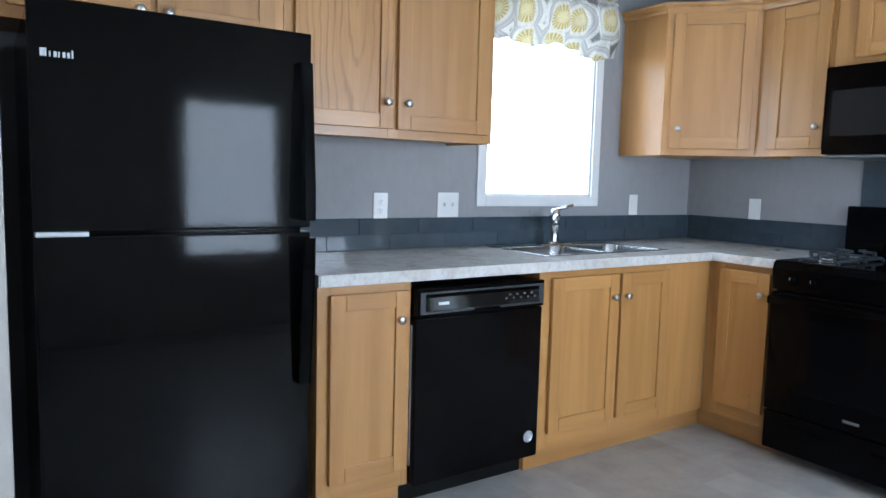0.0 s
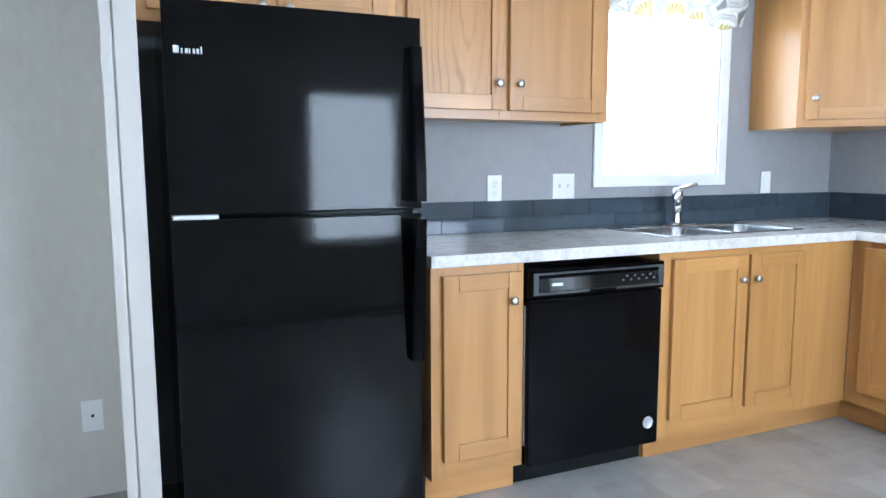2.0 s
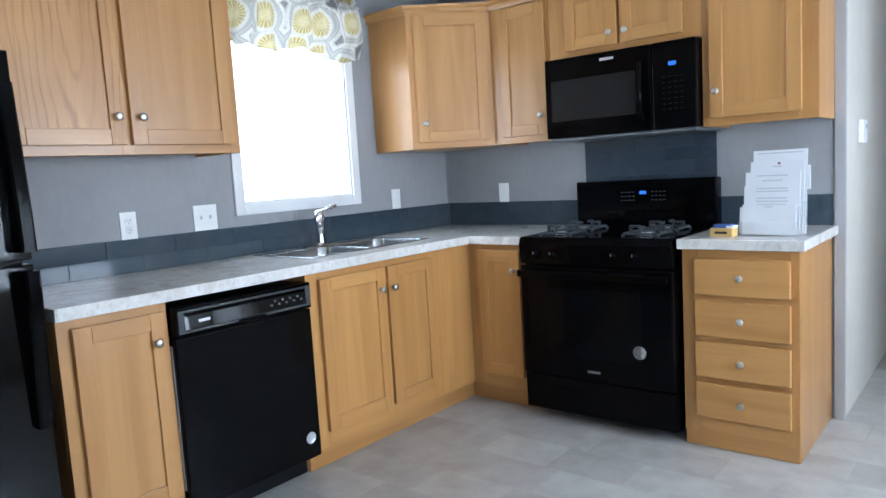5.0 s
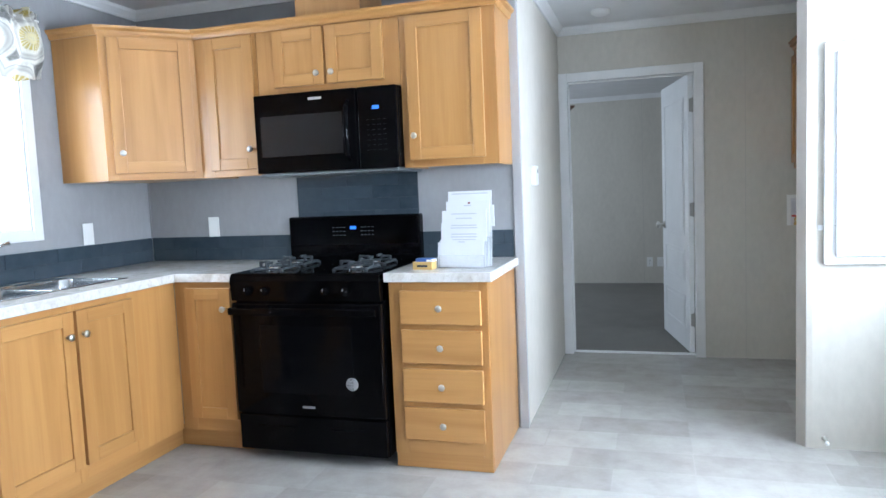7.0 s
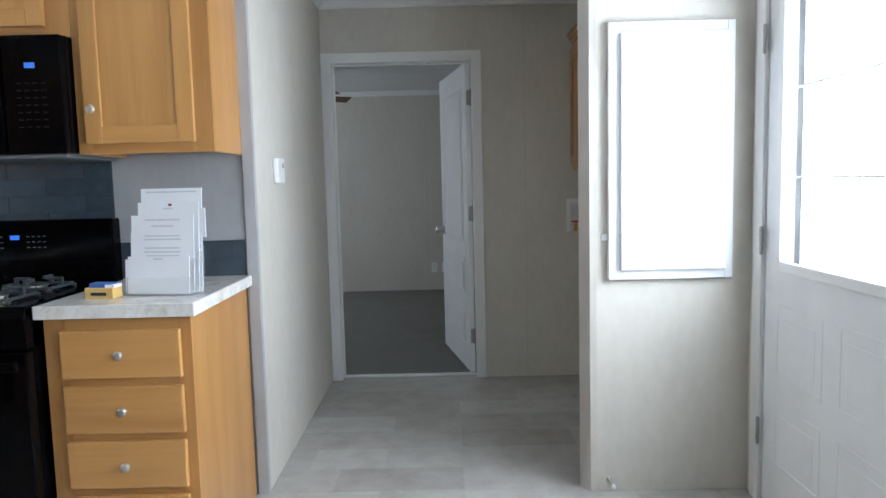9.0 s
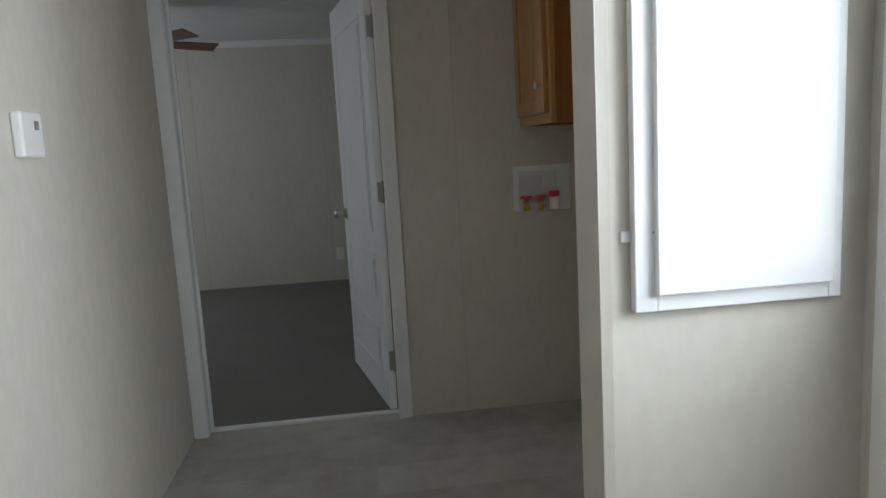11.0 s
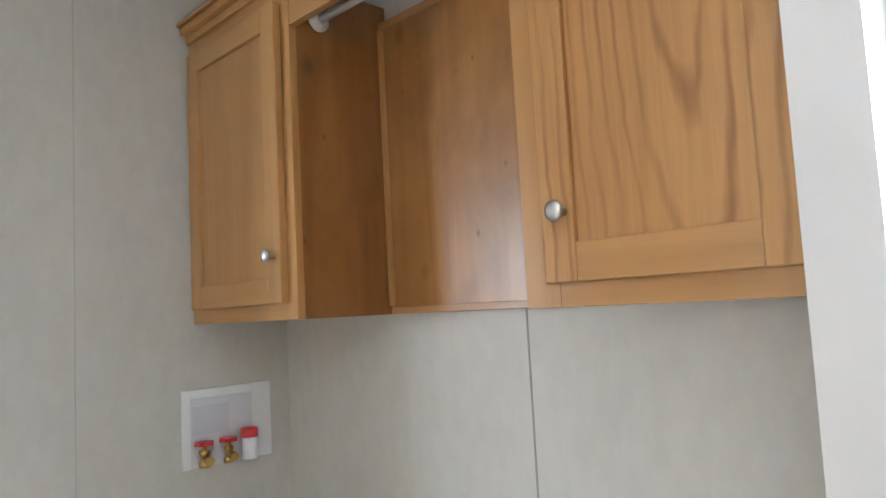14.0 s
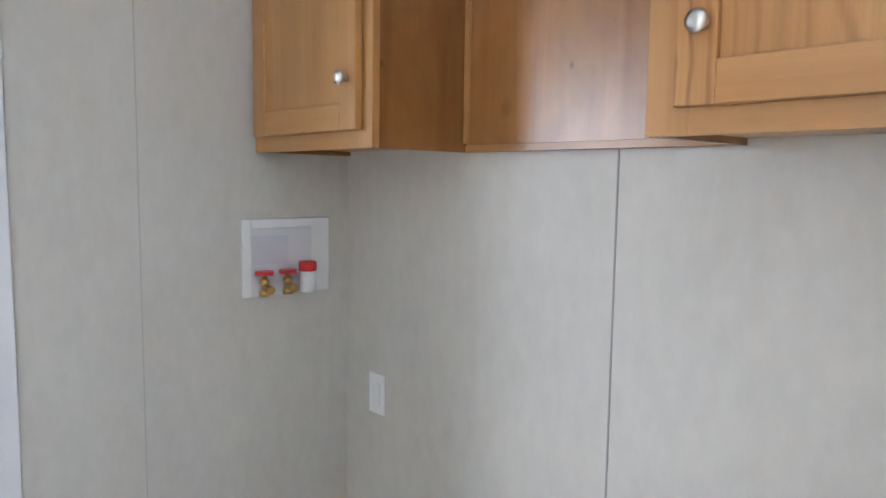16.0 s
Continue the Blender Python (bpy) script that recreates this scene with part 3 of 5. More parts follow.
for y0, y1 in ((-0.565, -0.255), (-0.965, -0.655)):
    for z0, z1 in ((0.20, 0.44), (0.53, 0.80)):
        for r in ((y0, y1, z0, z0 + 0.014), (y0, y1, z1 - 0.014, z1), (y0, y0 + 0.014, z0, z1), (y1 - 0.014, y1, z0, z1)):
            box(bm, 0.0026, 0.006, r[0], r[1], r[2], r[3], bevel=0.0012)
        box(bm, 0.0030, 0.006, y0 + 0.045, y1 - 0.045, z0 + 0.045, z1 - 0.045, bevel=0.002)
dl = part("leaf", bm, WHITE_DOOR, ed, "white embossed steel leaf")
part("glass_frame", boxes((-0.010, 0.006, G0 - 0.026, G0 + 0.012, GZ0 - 0.026, GZ1 + 0.026), (-0.010, 0.006, G1 - 0.012, G1 + 0.026, GZ0 - 0.026, GZ1 + 0.026), (-0.010, 0.006, G0 + 0.012, G1 - 0.012, GZ0 - 0.026, GZ0 + 0.012), (-0.010, 0.006, G0 + 0.012, G1 - 0.012, GZ1 - 0.012, GZ1 + 0.026), bevel=0.004), WHITE_PLASTIC, dl)
gw, gh = (G1 - G0) / 3, (GZ1 - GZ0) / 3
for k in (1, 2):
    part("muntin", boxes((0.010, 0.024, G0 + 0.012, G1 - 0.012, GZ0 + gh * k - 0.0035, GZ0 + gh * k + 0.0035), bevel=0.003), WHITE_PLASTIC, dl)
    part("muntin", boxes((0.011, 0.023, G0 + gw * k - 0.0035, G0 + gw * k + 0.0035, GZ0 + 0.012, GZ1 - 0.012), bevel=0.003), WHITE_PLASTIC, dl)
pane = part("pane", boxes((0.028, 0.032, G0, G1, GZ0, GZ1)), GLASS, dl, "clear glass")
pane.visible_shadow = False
for hz in (0.30, 1.02, 1.745):
    hinge(ed, pose(-0.0155, ED1 - 0.012, hz, 0, 0, -90))
for kz, label in ((0.985, "satin nickel door knob"), (1.13, "satin nickel deadbolt turn")):
    bm = bmesh.new()
    prof = [(0.031, 0.0), (0.032, 0.006), (0.012, 0.012), (0.012, 0.034), (0.025, 0.042), (0.028, 0.054), (0.022, 0.064), (0.004, 0.068)] if kz < 1 else [(0.030, 0), (0.031, 0.008), (0.014, 0.014), (0.012, 0.030), (0.003, 0.032)]
    lathe(bm, [(r, -h) for r, h in prof], 18, at=(0.004, Y0 + 0.07, kz), axis="x")
    part("knob", bm, NICKEL, dl, label)


def window(name, m, w, h, cw, label, sash=True, fw=0.03):
    """A white framed window centred on the wall face; local x along the wall, -y into the room."""
    t = thing(name, m, label=label, category="window", kind="structure")
    part("casing", casing_mesh(-w / 2 - cw, w / 2 + cw, -h / 2 - cw, h / 2 + cw, cw, 0.014, True), WHITE_TRIM, t)
    part("window_frame", boxes((-w / 2, -w / 2 + fw, 0.0, 0.088, -h / 2, h / 2), (w / 2 - fw, w / 2, 0.0, 0.088, -h / 2, h / 2), (-w / 2 + fw, w / 2 - fw, 0.0, 0.088, -h / 2, -h / 2 + fw), (-w / 2 + fw, w / 2 - fw, 0.0, 0.088, h / 2 - fw, h / 2), bevel=0.002), WHITE_PLASTIC, t)
    if sash:
        part("sash_rail", boxes((-w / 2 + 0.03, w / 2 - 0.03, 0.050, 0.080, -0.02, 0.02), bevel=0.003), WHITE_PLASTIC, t)
    p = part("pane", boxes((-w / 2 + fw - 0.002, w / 2 - fw + 0.002, 0.062, 0.066, -h / 2 + fw - 0.002, h / 2 - fw + 0.002)), GLASS, t, "clear glass")
    p.visible_shadow = False
    return t


window("window_1", pose(0.0, (WIN_Y0 + WIN_Y1) / 2, (WIN_Z0 + WIN_Z1) / 2, 0, 0, 90), WIN_Y1 - WIN_Y0, WIN_Z1 - WIN_Z0, 0.053, "white framed kitchen window over the sink, bright with daylight", False, 0.010)
window("window_2", pose(EAST, -1.92, 1.29, 0, 0, -90), 0.88, 0.98, 0.055, "white framed dining window in the outer wall", False)
# the next two windows are added, out of view, round the fill lamps
window("added_window_east", pose(EAST, -4.8, 1.45, 0, 0, -90), 1.6, 1.2, 0.055, "unseen white framed window added in the outer wall for fill light")
window("added_window_south", pose(2.0, SOUTH, 1.45, 0, 0, 180), 1.9, 1.2, 0.055, "unseen white framed window added in the end wall for fill light")

# ---- cabinet parts ----
def shaker(w, h, rail=0.057, thick=0.019, mat_panel=2):
    """A frame-and-panel door, centred on x, from z = 0, its back at y = 0, facing -y."""
    bm = bmesh.new()
    b = 0.0022
    box(bm, -w / 2, -w / 2 + rail, -thick, 0, 0, h, 0, b)
    box(bm, w / 2 - rail, w / 2, -thick, 0, 0, h, 0, b)
    box(bm, -w / 2 + rail, w / 2 - rail, -thick, 0, 0, rail, 1, b)
    box(bm, -w / 2 + rail, w / 2 - rail, -thick, 0, h - rail, h, 1, b)
    box(bm, -w / 2 + rail - 0.004, w / 2 - rail + 0.004, -thick + 0.009, -0.002, rail - 0.004, h - rail + 0.004, mat_panel)
    return bm


def knob_mesh(r=0.0155):
    bm = bmesh.new()
    lathe(bm, [(0.0075, 0.0), (0.0065, 0.004), (0.0055, 0.012), (r * 0.86, 0.0165), (r, 0.0205), (r * 0.92, 0.0245), (r * 0.5, 0.027), (0.001, 0.0277)], 18, axis="y")
    return bm


KNOB = finish(knob_mesh(), "knob", NICKEL)


def knob(parent, x, y, z):
    k = new("knob", KNOB)
    k.parent = parent
    k.location = (x, y, z)
    return k


def add_door(cab, x0, x1, z0, z1, y, kx, kz, bold=False):
    d = part("door", shaker(x1 - x0, z1 - z0), [OAK if bold else WOOD_Z, WOOD_X, OAK if bold else WOOD_Z], cab, "oak door with bold cathedral grain" if bold else "")
    d.location = ((x0 + x1) / 2, y - 0.001, z0)
    knob(d, kx - (x0 + x1) / 2, -0.019, kz - z0)
    return d


def face_frame(cab, z0, z1, y, stiles, rails):
    """Stiles and rails given as spans, 19 mm thick, in front of y; rails run between neighbouring stiles."""
    bm = bmesh.new()
    for a, b in stiles:
        box(bm, a, b, y - 0.019, y, z0, z1, 0, 0.001)
    for (_, a), (b, _) in zip(stiles, stiles[1:]):
        for r0, r1 in rails:
            box(bm, a, b, y - 0.0185, y, r0, r1, 1, 0.001)
    return part("face_frame", bm, [WOOD_Z, WOOD_X], cab)


def frame_spans(w, doors, lap=0.012):
    """Stile spans round doors given by their x0 and x1."""
    gaps = [(a[1] - lap, b[0] + lap) for a, b in zip(doors, doors[1:])]
    return [(0, doors[0][0] + lap)] + gaps + [(doors[-1][1] - lap, w)]


def carcass(cab, x0, x1, depth, z0, z1, t=0.016, side=None, kick=0.0):
    """Sides, bottom and back of a cabinet as separate boards; kick sets the foot of the sides back."""
    side = side or PANEL_Z
    for a in (x0, x1 - t):
        if kick:
            part("side_panel", boxes((a, a + t, -depth, -0.001, 0.1195, z1), (a, a + t, -depth + kick, -0.001, z0, 0.1195)), side, cab)
        else:
            part("side_panel", boxes((a, a + t, -depth, -0.001, z0, z1), bevel=0.001), side, cab)
    zb = 0.1205 if kick else z0 + 0.012
    part("bottom_panel", boxes((x0 + t, x1 - t, -depth, -0.001, zb, zb + t)), WOOD_X, cab)
    part("back_panel", boxes((x0 + t, x1 - t, -0.008, -0.001, z0 + 0.03, z1)), PANEL_Z, cab)


WEST = lambda y: pose(0, y, 0, 0, 0, 90)      # local x runs along +y, front faces +x
NORTH = lambda x: pose(x, 0, 0)
UP0, UP1 = 1.386, 2.125


def base_cabinet(name, m, w, label, doors, group="base cabinets", run=0.0):
    """doors: rows of x0, x1, knob x; run carries the plinth on into a corner."""
    c = thing(name, m, label=label, category="cabinet", group=group)
    carcass(c, 0, w, 0.591, FLOOR + 0.002, 0.874, kick=0.061)
    face_frame(c, 0.12, 0.874, -0.591, frame_spans(w, doors), [(0.12, 0.20), (0.83, 0.874)])
    part("plinth", boxes((0.001, w + run - 0.001, -0.5485, -0.531, FLOOR + 0.002, 0.1195), bevel=0.001), WOOD_X, c)
    for x0, x1, kx in doors:
        add_door(c, x0, x1, 0.188, 0.842, -0.611, kx, 0.742)
    return c


base_cabinet("base_cabinet", WEST(-2.682), 0.358, "honey maple base cabinet between refrigerator and dishwasher", [(0.040, 0.345, 0.302)])
base_cabinet("sink_cabinet", WEST(-1.717), 1.106, "honey maple sink cabinet with two framed doors", [(0.060, 0.450, 0.412), (0.466, 0.790, 0.492)], run=0.080)
cn = thing("corner_cabinet", NORTH(0.0), label="honey maple corner base cabinet beside the range", category="cabinet", group="base cabinets")
carcass(cn, 0.612, 0.966, 0.591, FLOOR + 0.002, 0.874, kick=0.061)
face_frame(cn, 0.12, 0.874, -0.591, [(0.612, 0.694), (0.926, 0.966)], [(0.12, 0.20), (0.83, 0.874)])
part("plinth", boxes((0.549, 0.966, -0.5485, -0.531, FLOOR + 0.002, 0.1195), bevel=0.001), WOOD_X, cn)
add_door(cn, 0.682, 0.938, 0.188, 0.842, -0.611, 0.905, 0.742)

dr = thing("drawer_cabinet", NORTH(1.755), label="honey maple four-drawer base cabinet with nickel knobs", category="cabinet", group="base cabinets")
carcass(dr, 0, 0.458, 0.591, FLOOR + 0.002, 0.874)
face_frame(dr, 0.08, 0.874, -0.591, [(0, 0.067), (0.416, 0.458)], [(0.08, 0.162), (0.290, 0.338), (0.466, 0.514), (0.643, 0.691), (0.820, 0.874)])
part("plinth", boxes((0.002, 0.456, -0.606, -0.592, FLOOR + 0.002, 0.0795), bevel=0.001), WOOD_X, dr)
for z0, z1 in ((0.680, 0.832), (0.503, 0.655), (0.327, 0.479), (0.150, 0.302)):
    bm = boxes((0.055, 0.428, -0.020, 0, 0, z1 - z0), bevel=0.004)
    d = part("drawer_front", bm, WOOD_X, dr)
    d.location = (0, -0.611, z0)
    knob(d, 0.243, -0.020, (z1 - z0) / 2)


def wall_cabinet(name, m, w, z0, label, doors, z1=UP1, depth=0.305, bold=()):
    c = thing(name, m, label=label, category="cabinet", group="wall cabinets")
    carcass(c, 0, w, depth, z0, z1)
    face_frame(c, z0, z1, -depth, frame_spans(w, doors), [(z0, z0 + 0.047), (z1 - 0.042, z1)])
    for k, (x0, x1, kx, kz) in enumerate(doors):
        add_door(c, x0, x1, z0 + 0.035, z1 - 0.03, -depth - 0.020, kx, kz, k in bold)
    return c


def cornice(name, pts, label):
    """Wood crown along the top of the wall cabinets, mitred at the corners."""
    c = thing(name, pose(0, 0, 0), label=label, category="moulding")
    prof = [(0, 0), (0.008, 0.0), (0.014, 0.012), (0.016, 0.024), (0.030, 0.034), (0.032, 0.046), (0, 0.046)]
    bm = bmesh.new()
    rings = []
    n = len(pts)
    for i, p in enumerate(pts):
        p = Vector(p)
        d0 = (p - Vector(pts[i - 1])).normalized() if i else None
        d1 = (Vector(pts[i + 1]) - p).normalized() if i < n - 1 else None
        nn = [Vector((d.y, -d.x)) for d in (d0, d1) if d is not None]
        o = (nn[0] + nn[-1]).normalized() if len(nn) > 1 else nn[0]
        o = o / max(0.3, o.dot(nn[0]))
        rings.append([bm.verts.new((p.x + o.x * q, p.y + o.y * q, UP1 - 0.02 + h)) for q, h in prof])
    for a, b in zip(rings, rings[1:]):
        for k in range(len(prof)):
            bm.faces.new((a[k], a[(k + 1) % len(prof)], b[(k + 1) % len(prof)], b[k]))
    bm.faces.new(rings[0]), bm.faces.new(rings[-1])
    part("strip", bm, WOOD_X, c)
    return c


wall_cabinet("wall_cabinet", WEST(-2.690), 0.920, UP0, "oak wall cabinet with two doors beside the window", [(0.035, 0.430, 0.400, 1.521), (0.452, 0.885, 0.490, 1.521)], bold=(0,))
wall_cabinet("fridge_cabinet", WEST(-3.546), 0.854, 1.662, "honey maple cabinet over the refrigerator", [(0.035, 0.418, 0.385, 1.73), (0.436, 0.819, 0.470, 1.73)])
wall_cabinet("narrow_cabinet", NORTH(0.612), 0.372, UP0, "narrow honey maple wall cabinet beside the microwave", [(0.075, 0.355, 0.325, 1.521)])
wall_cabinet("microwave_cabinet", NORTH(0.986), 0.770, 1.782, "short honey maple wall cabinet over the microwave", [(0.10, 0.378, 0.345, 1.87), (0.394, 0.690, 0.425, 1.87)])
wall_cabinet("end_cabinet", NORTH(1.758), 0.466, UP0, "honey maple wall cabinet at the end of the run", [(0.035, 0.405, 0.066, 1.535)])

cc = thing("diagonal_cabinet", pose(0, 0, 0), label="honey maple diagonal corner wall cabinet", category="cabinet", group="wall cabinets")
A, B = (0.285, -0.632), (0.6105, -0.306)
bm = bmesh.new()
prism(bm, [(0.002, -0.002), (0.002, -0.632), A, B, (0.6105, -0.002)], UP0, UP1)
part("body", bm, PANEL_Z, cc)
ang = math.degrees(math.atan2(B[1] - A[1], B[0] - A[0]))
L = math.hypot(B[0] - A[0], B[1] - A[1])
ff = face_frame(cc, UP0, UP1, 0, [(0.0, 0.047), (L - 0.047, L)], [(UP0, UP0 + 0.047), (UP1 - 0.042, UP1)])
ff.matrix_basis = pose(A[0], A[1], 0, 0, 0, ang)
d = part("door", shaker(L - 0.070, UP1 - UP0 - 0.065), [WOOD_Z, WOOD_X, WOOD_Z], cc)
d.matrix_basis = pose(A[0], A[1], UP0 + 0.035, 0, 0, ang) @ Matrix.Translation((L / 2, -0.020, 0))
knob(d, -L / 2 + 0.075, -0.019, 0.10)
cornice("cornice", [(0.002, -0.634), (0.284, -0.634), (0.612, -0.326), (2.224, -0.326), (2.226, -0.002)], "honey maple cornice along the range wall cabinets")
cornice("cornice", [(0.326, -3.544), (0.326, -1.768), (0.002, -1.768)], "honey maple cornice along the sink wall cabinets")
solo("duct_cover", boxes((1.205, 1.555, -0.30, -0.002, UP1 + 0.001, CEIL - 0.056), bevel=0.002), WOOD_Z, label="honey maple duct cover above the microwave cabinet", category="duct cover")

# ---- worktops ----
def worktop(name, outline, label, edges, hole=None):
    t = thing(name, pose(0, 0, 0), label=label, category="worktop")
    bm = bmesh.new()
    if hole:
        hx0, hx1, hy0, hy1 = hole
        for r in ((0.003, 0.634, -2.684, hy0), (0.003, 0.634, hy1, -0.003), (0.003, hx0, hy0, hy1), (hx1, 0.634, hy0, hy1), (0.634, 0.967, -0.634, -0.003)):
            box(bm, r[0], r[1], r[2], r[3], 0.876, 0.914)
        bmesh.ops.remove_doubles(bm, verts=bm.verts, dist=0.0002)
    else:
        x0, x1, y0, y1 = outline
        box(bm, x0, x1, y0, y1, 0.876, 0.914, bevel=0.003)
    part("slab", bm, LAMINATE, t)
    for row in edges:
        part("edge_band", boxes((*row, 0.873, 0.9145), bevel=0.0025), LAMINATE, t, "pale marbled laminate edge")
    return t


SX0, SX1, SY0, SY1 = 0.075, 0.505, -1.585, -0.800
worktop("worktop", None, "pale stone-print laminate worktop along the sink wall", [(0.6342, 0.640, -2.684, -0.640), (0.6342, 0.967, -0.6398, -0.6342), (0.003, 0.640, -2.690, -2.6842)], (SX0 + 0.02, SX1 - 0.02, SY0 + 0.02, SY1 - 0.02))
worktop("worktop", (1.746, 2.233, -0.642, -0.003), "short pale stone-print laminate worktop on the drawers", [(1.746, 2.239, -0.648, -0.6422), (2.2332, 2.239, -0.6418, -0.003)])

# sink
sink = thing("sink", pose(0, 0, 0.914), label="stainless steel double-bowl drop-in sink", category="sink")
def bowl(x0, x1, y0, y1, depth):
    """An open rounded basin hanging below z = 0."""
    bm = bmesh.new()
    r = 0.055
    def ring(inset, z, rad):
        pts = []
        for cx, cy, a0 in ((x1 - rad, y1 - rad, 0), (x0 + rad, y1 - rad, 90), (x0 + rad, y0 + rad, 180), (x1 - rad, y0 + rad, 270)):
            for k in range(6):
                a = radians(a0 + 18 * k)
                pts.append((cx + (rad - inset) * math.cos(a), cy + (rad - inset) * math.sin(a), z))
        return [bm.verts.new(p) for p in pts]
    rings = [ring(-0.004, 0.003, r), ring(0.0, -0.004, r), ring(0.004, -depth * 0.5, r), ring(0.008, -depth + 0.02, r), ring(0.028, -depth, r)]
    for a, b in zip(rings, rings[1:]):
        for k in range(len(a)):
            f = bm.faces.new((a[k], a[(k + 1) % len(a)], b[(k + 1) % len(a)], b[k]))
            f.smooth = True
    bm.faces.new(rings[-1])
    return bm


ym = (SY0 + SY1) / 2
part("bowl", bowl(SX0 + 0.085, SX1 - 0.03, SY0 + 0.03, ym - 0.018, 0.16), STEEL, sink)
part("bowl", bowl(SX0 + 0.085, SX1 - 0.03, ym + 0.018, SY1 - 0.03, 0.16), STEEL, sink)
part("rim", boxes((SX0, SX0 + 0.085, SY0, SY1, 0, 0.006), (SX1 - 0.03, SX1, SY0, SY1, 0, 0.006), (SX0 + 0.085, SX1 - 0.03, SY0, SY0 + 0.03, 0, 0.006), (SX0 + 0.085, SX1 - 0.03, SY1 - 0.03, SY1, 0, 0.006), (SX0 + 0.085, SX1 - 0.03, ym - 0.018, ym + 0.018, 0, 0.006), bevel=0.0025), STEEL, sink)
for yc in ((SY0 + ym) / 2, (SY1 + ym) / 2):
    bm = bmesh.new()
    lathe(bm, [(0.042, 0.0), (0.044, 0.002), (0.030, 0.002), (0.026, -0.004)], 20, at=((SX0 + SX1) / 2 + 0.02, yc, -0.159))
    part("drain", bm, CHROME, sink, "chrome drain ring")
fc = thing("faucet", pose(SX0 + 0.045, ym - 0.005, 0.920), label="chrome single-lever kitchen faucet at the sink", category="faucet")
bm = bmesh.new()
box(bm, -0.024, 0.024, -0.10, 0.10, 0, 0.006, bevel=0.0025)
part("deck_plate", bm, CHROME, fc)
bm = bmesh.new()
lathe(bm, [(0.026, 0.006), (0.024, 0.02), (0.021, 0.05), (0.021, 0.12), (0.026, 0.135), (0.028, 0.155), (0.022, 0.175), (0.004, 0.183)], 20)
part("body", bm, CHROME, fc)
bm = bmesh.new()
tube(bm, [(0.0, 0, 0.10), (0.05, 0.0, 0.128), (0.09, 0.0, 0.142), (0.125, 0, 0.142), (0.142, 0, 0.128), (0.144, 0, 0.108)], [0.015, 0.014, 0.0135, 0.0135, 0.0145, 0.0145])
sp = part("spout", bm, CHROME, fc)
sp.matrix_basis = pose(0, 0, 0, 0, 0, -41)
bm = bmesh.new()
tube(bm, [(0.0, 0.0, 0.17), (0.02, 0.035, 0.187), (0.035, 0.085, 0.198)], [0.010, 0.008, 0.0095])
part("lever", bm, CHROME, fc)

# ---- refrigerator ----
FY0, FY1, FZ = -3.489, -2.782, 1.640
fr = thing("refrigerator", pose(0, (FY0 + FY1) / 2, FLOOR, 0, 0, 90), label="black top-freezer refrigerator in its niche", category="refrigerator")
w2 = (FY1 - FY0) / 2
part("cabinet_body", boxes((-w2 + 0.003, w2 - 0.003, -0.725, -0.06, 0.02, FZ - FLOOR - 0.012), bevel=0.006), BLACK, fr)
SPLIT = 1.078 - FLOOR


def door_slab(x0, x1, z0, z1, y0, y1, crown=0.004, eased=0.0):
    """A door whose front is very slightly domed across its width; eased lets its upper edge fall back."""
    bm = bmesh.new()
    nx, nz, e = 16, 24, 0.006
    front = []
    for k in range(nx + 1):
        u = k / nx * 2 - 1
        x = x0 + e + (x1 - x0 - 2 * e) * k / nx
        col = []
        for j in range(nz + 1):
            z = z1 - e - (z1 - z0 - 2 * e) * (1 - (1 - j / nz) ** 2)
            back = eased * max(0.0, 1 - (z1 - z) / 0.16) ** 2
            col.append(bm.verts.new((x, y1 - crown * (1 - u * u) - 0.002 + back, z)))
        front.append(col)
    for a, b in zip(front, front[1:]):
        for j in range(nz):
            f = bm.faces.new((a[j], a[j + 1], b[j + 1], b[j]))
            f.smooth = True
    box(bm, x0, x1, y0, y1 + 0.0025, z0, z1, bevel=0.004)
    return bm


fz = part("freezer_door", door_slab(-w2, w2, SPLIT + 0.006, FZ - FLOOR, -0.733, -0.790), FRIDGE_BLACK, fr)
fd = part("fresh_food_door", door_slab(-w2, w2, 0.075, SPLIT - 0.006, -0.733, -0.790, 0.0035, 0.0042), FRIDGE_BLACK, fr)
part("kick_grille", boxes((-w2 + 0.01, w2 - 0.01, -0.745, -0.72, 0.003, 0.070), bevel=0.003), BLACK_MATTE, fr)
for parent, z0, z1 in ((fz, SPLIT + 0.03, SPLIT + 0.475), (fd, SPLIT - 0.455, SPLIT - 0.02)):
    bm = bmesh.new()
    top = parent is fz
    n = 10
    prev = None
    for k in range(n + 1):
        s = k / n
        z = z0 + (z1 - z0) * s
        u = (1 - s) if top else s
        out = 0.022 + 0.030 * min(1, u * 1.2)
        ring = [bm.verts.new(p) for p in ((w2 - 0.046, -0.785, z), (w2 - 0.046, -0.795 - out, z), (w2 - 0.040, -0.800 - out, z), (w2 - 0.014, -0.800 - out, z), (w2 - 0.008, -0.795 - out, z), (w2 - 0.008, -0.785, z))]
        if prev:
            for j in range(6):
                bm.faces.new((prev[j], prev[(j + 1) % 6], ring[(j + 1) % 6], ring[j]))
        else:
            bm.faces.new(ring)
        prev = ring
    bm.faces.new(prev)
    part("handle", bm, BLACK, parent, "black bar handle")
bm = boxes((-w2 + 0.004, -w2 + 0.12, -0.796, -0.735, SPLIT - 0.0065, SPLIT + 0.0065), bevel=0.003)
part("hinge", bm, SILVER, fr, "silver middle hinge")
bm = bmesh.new()
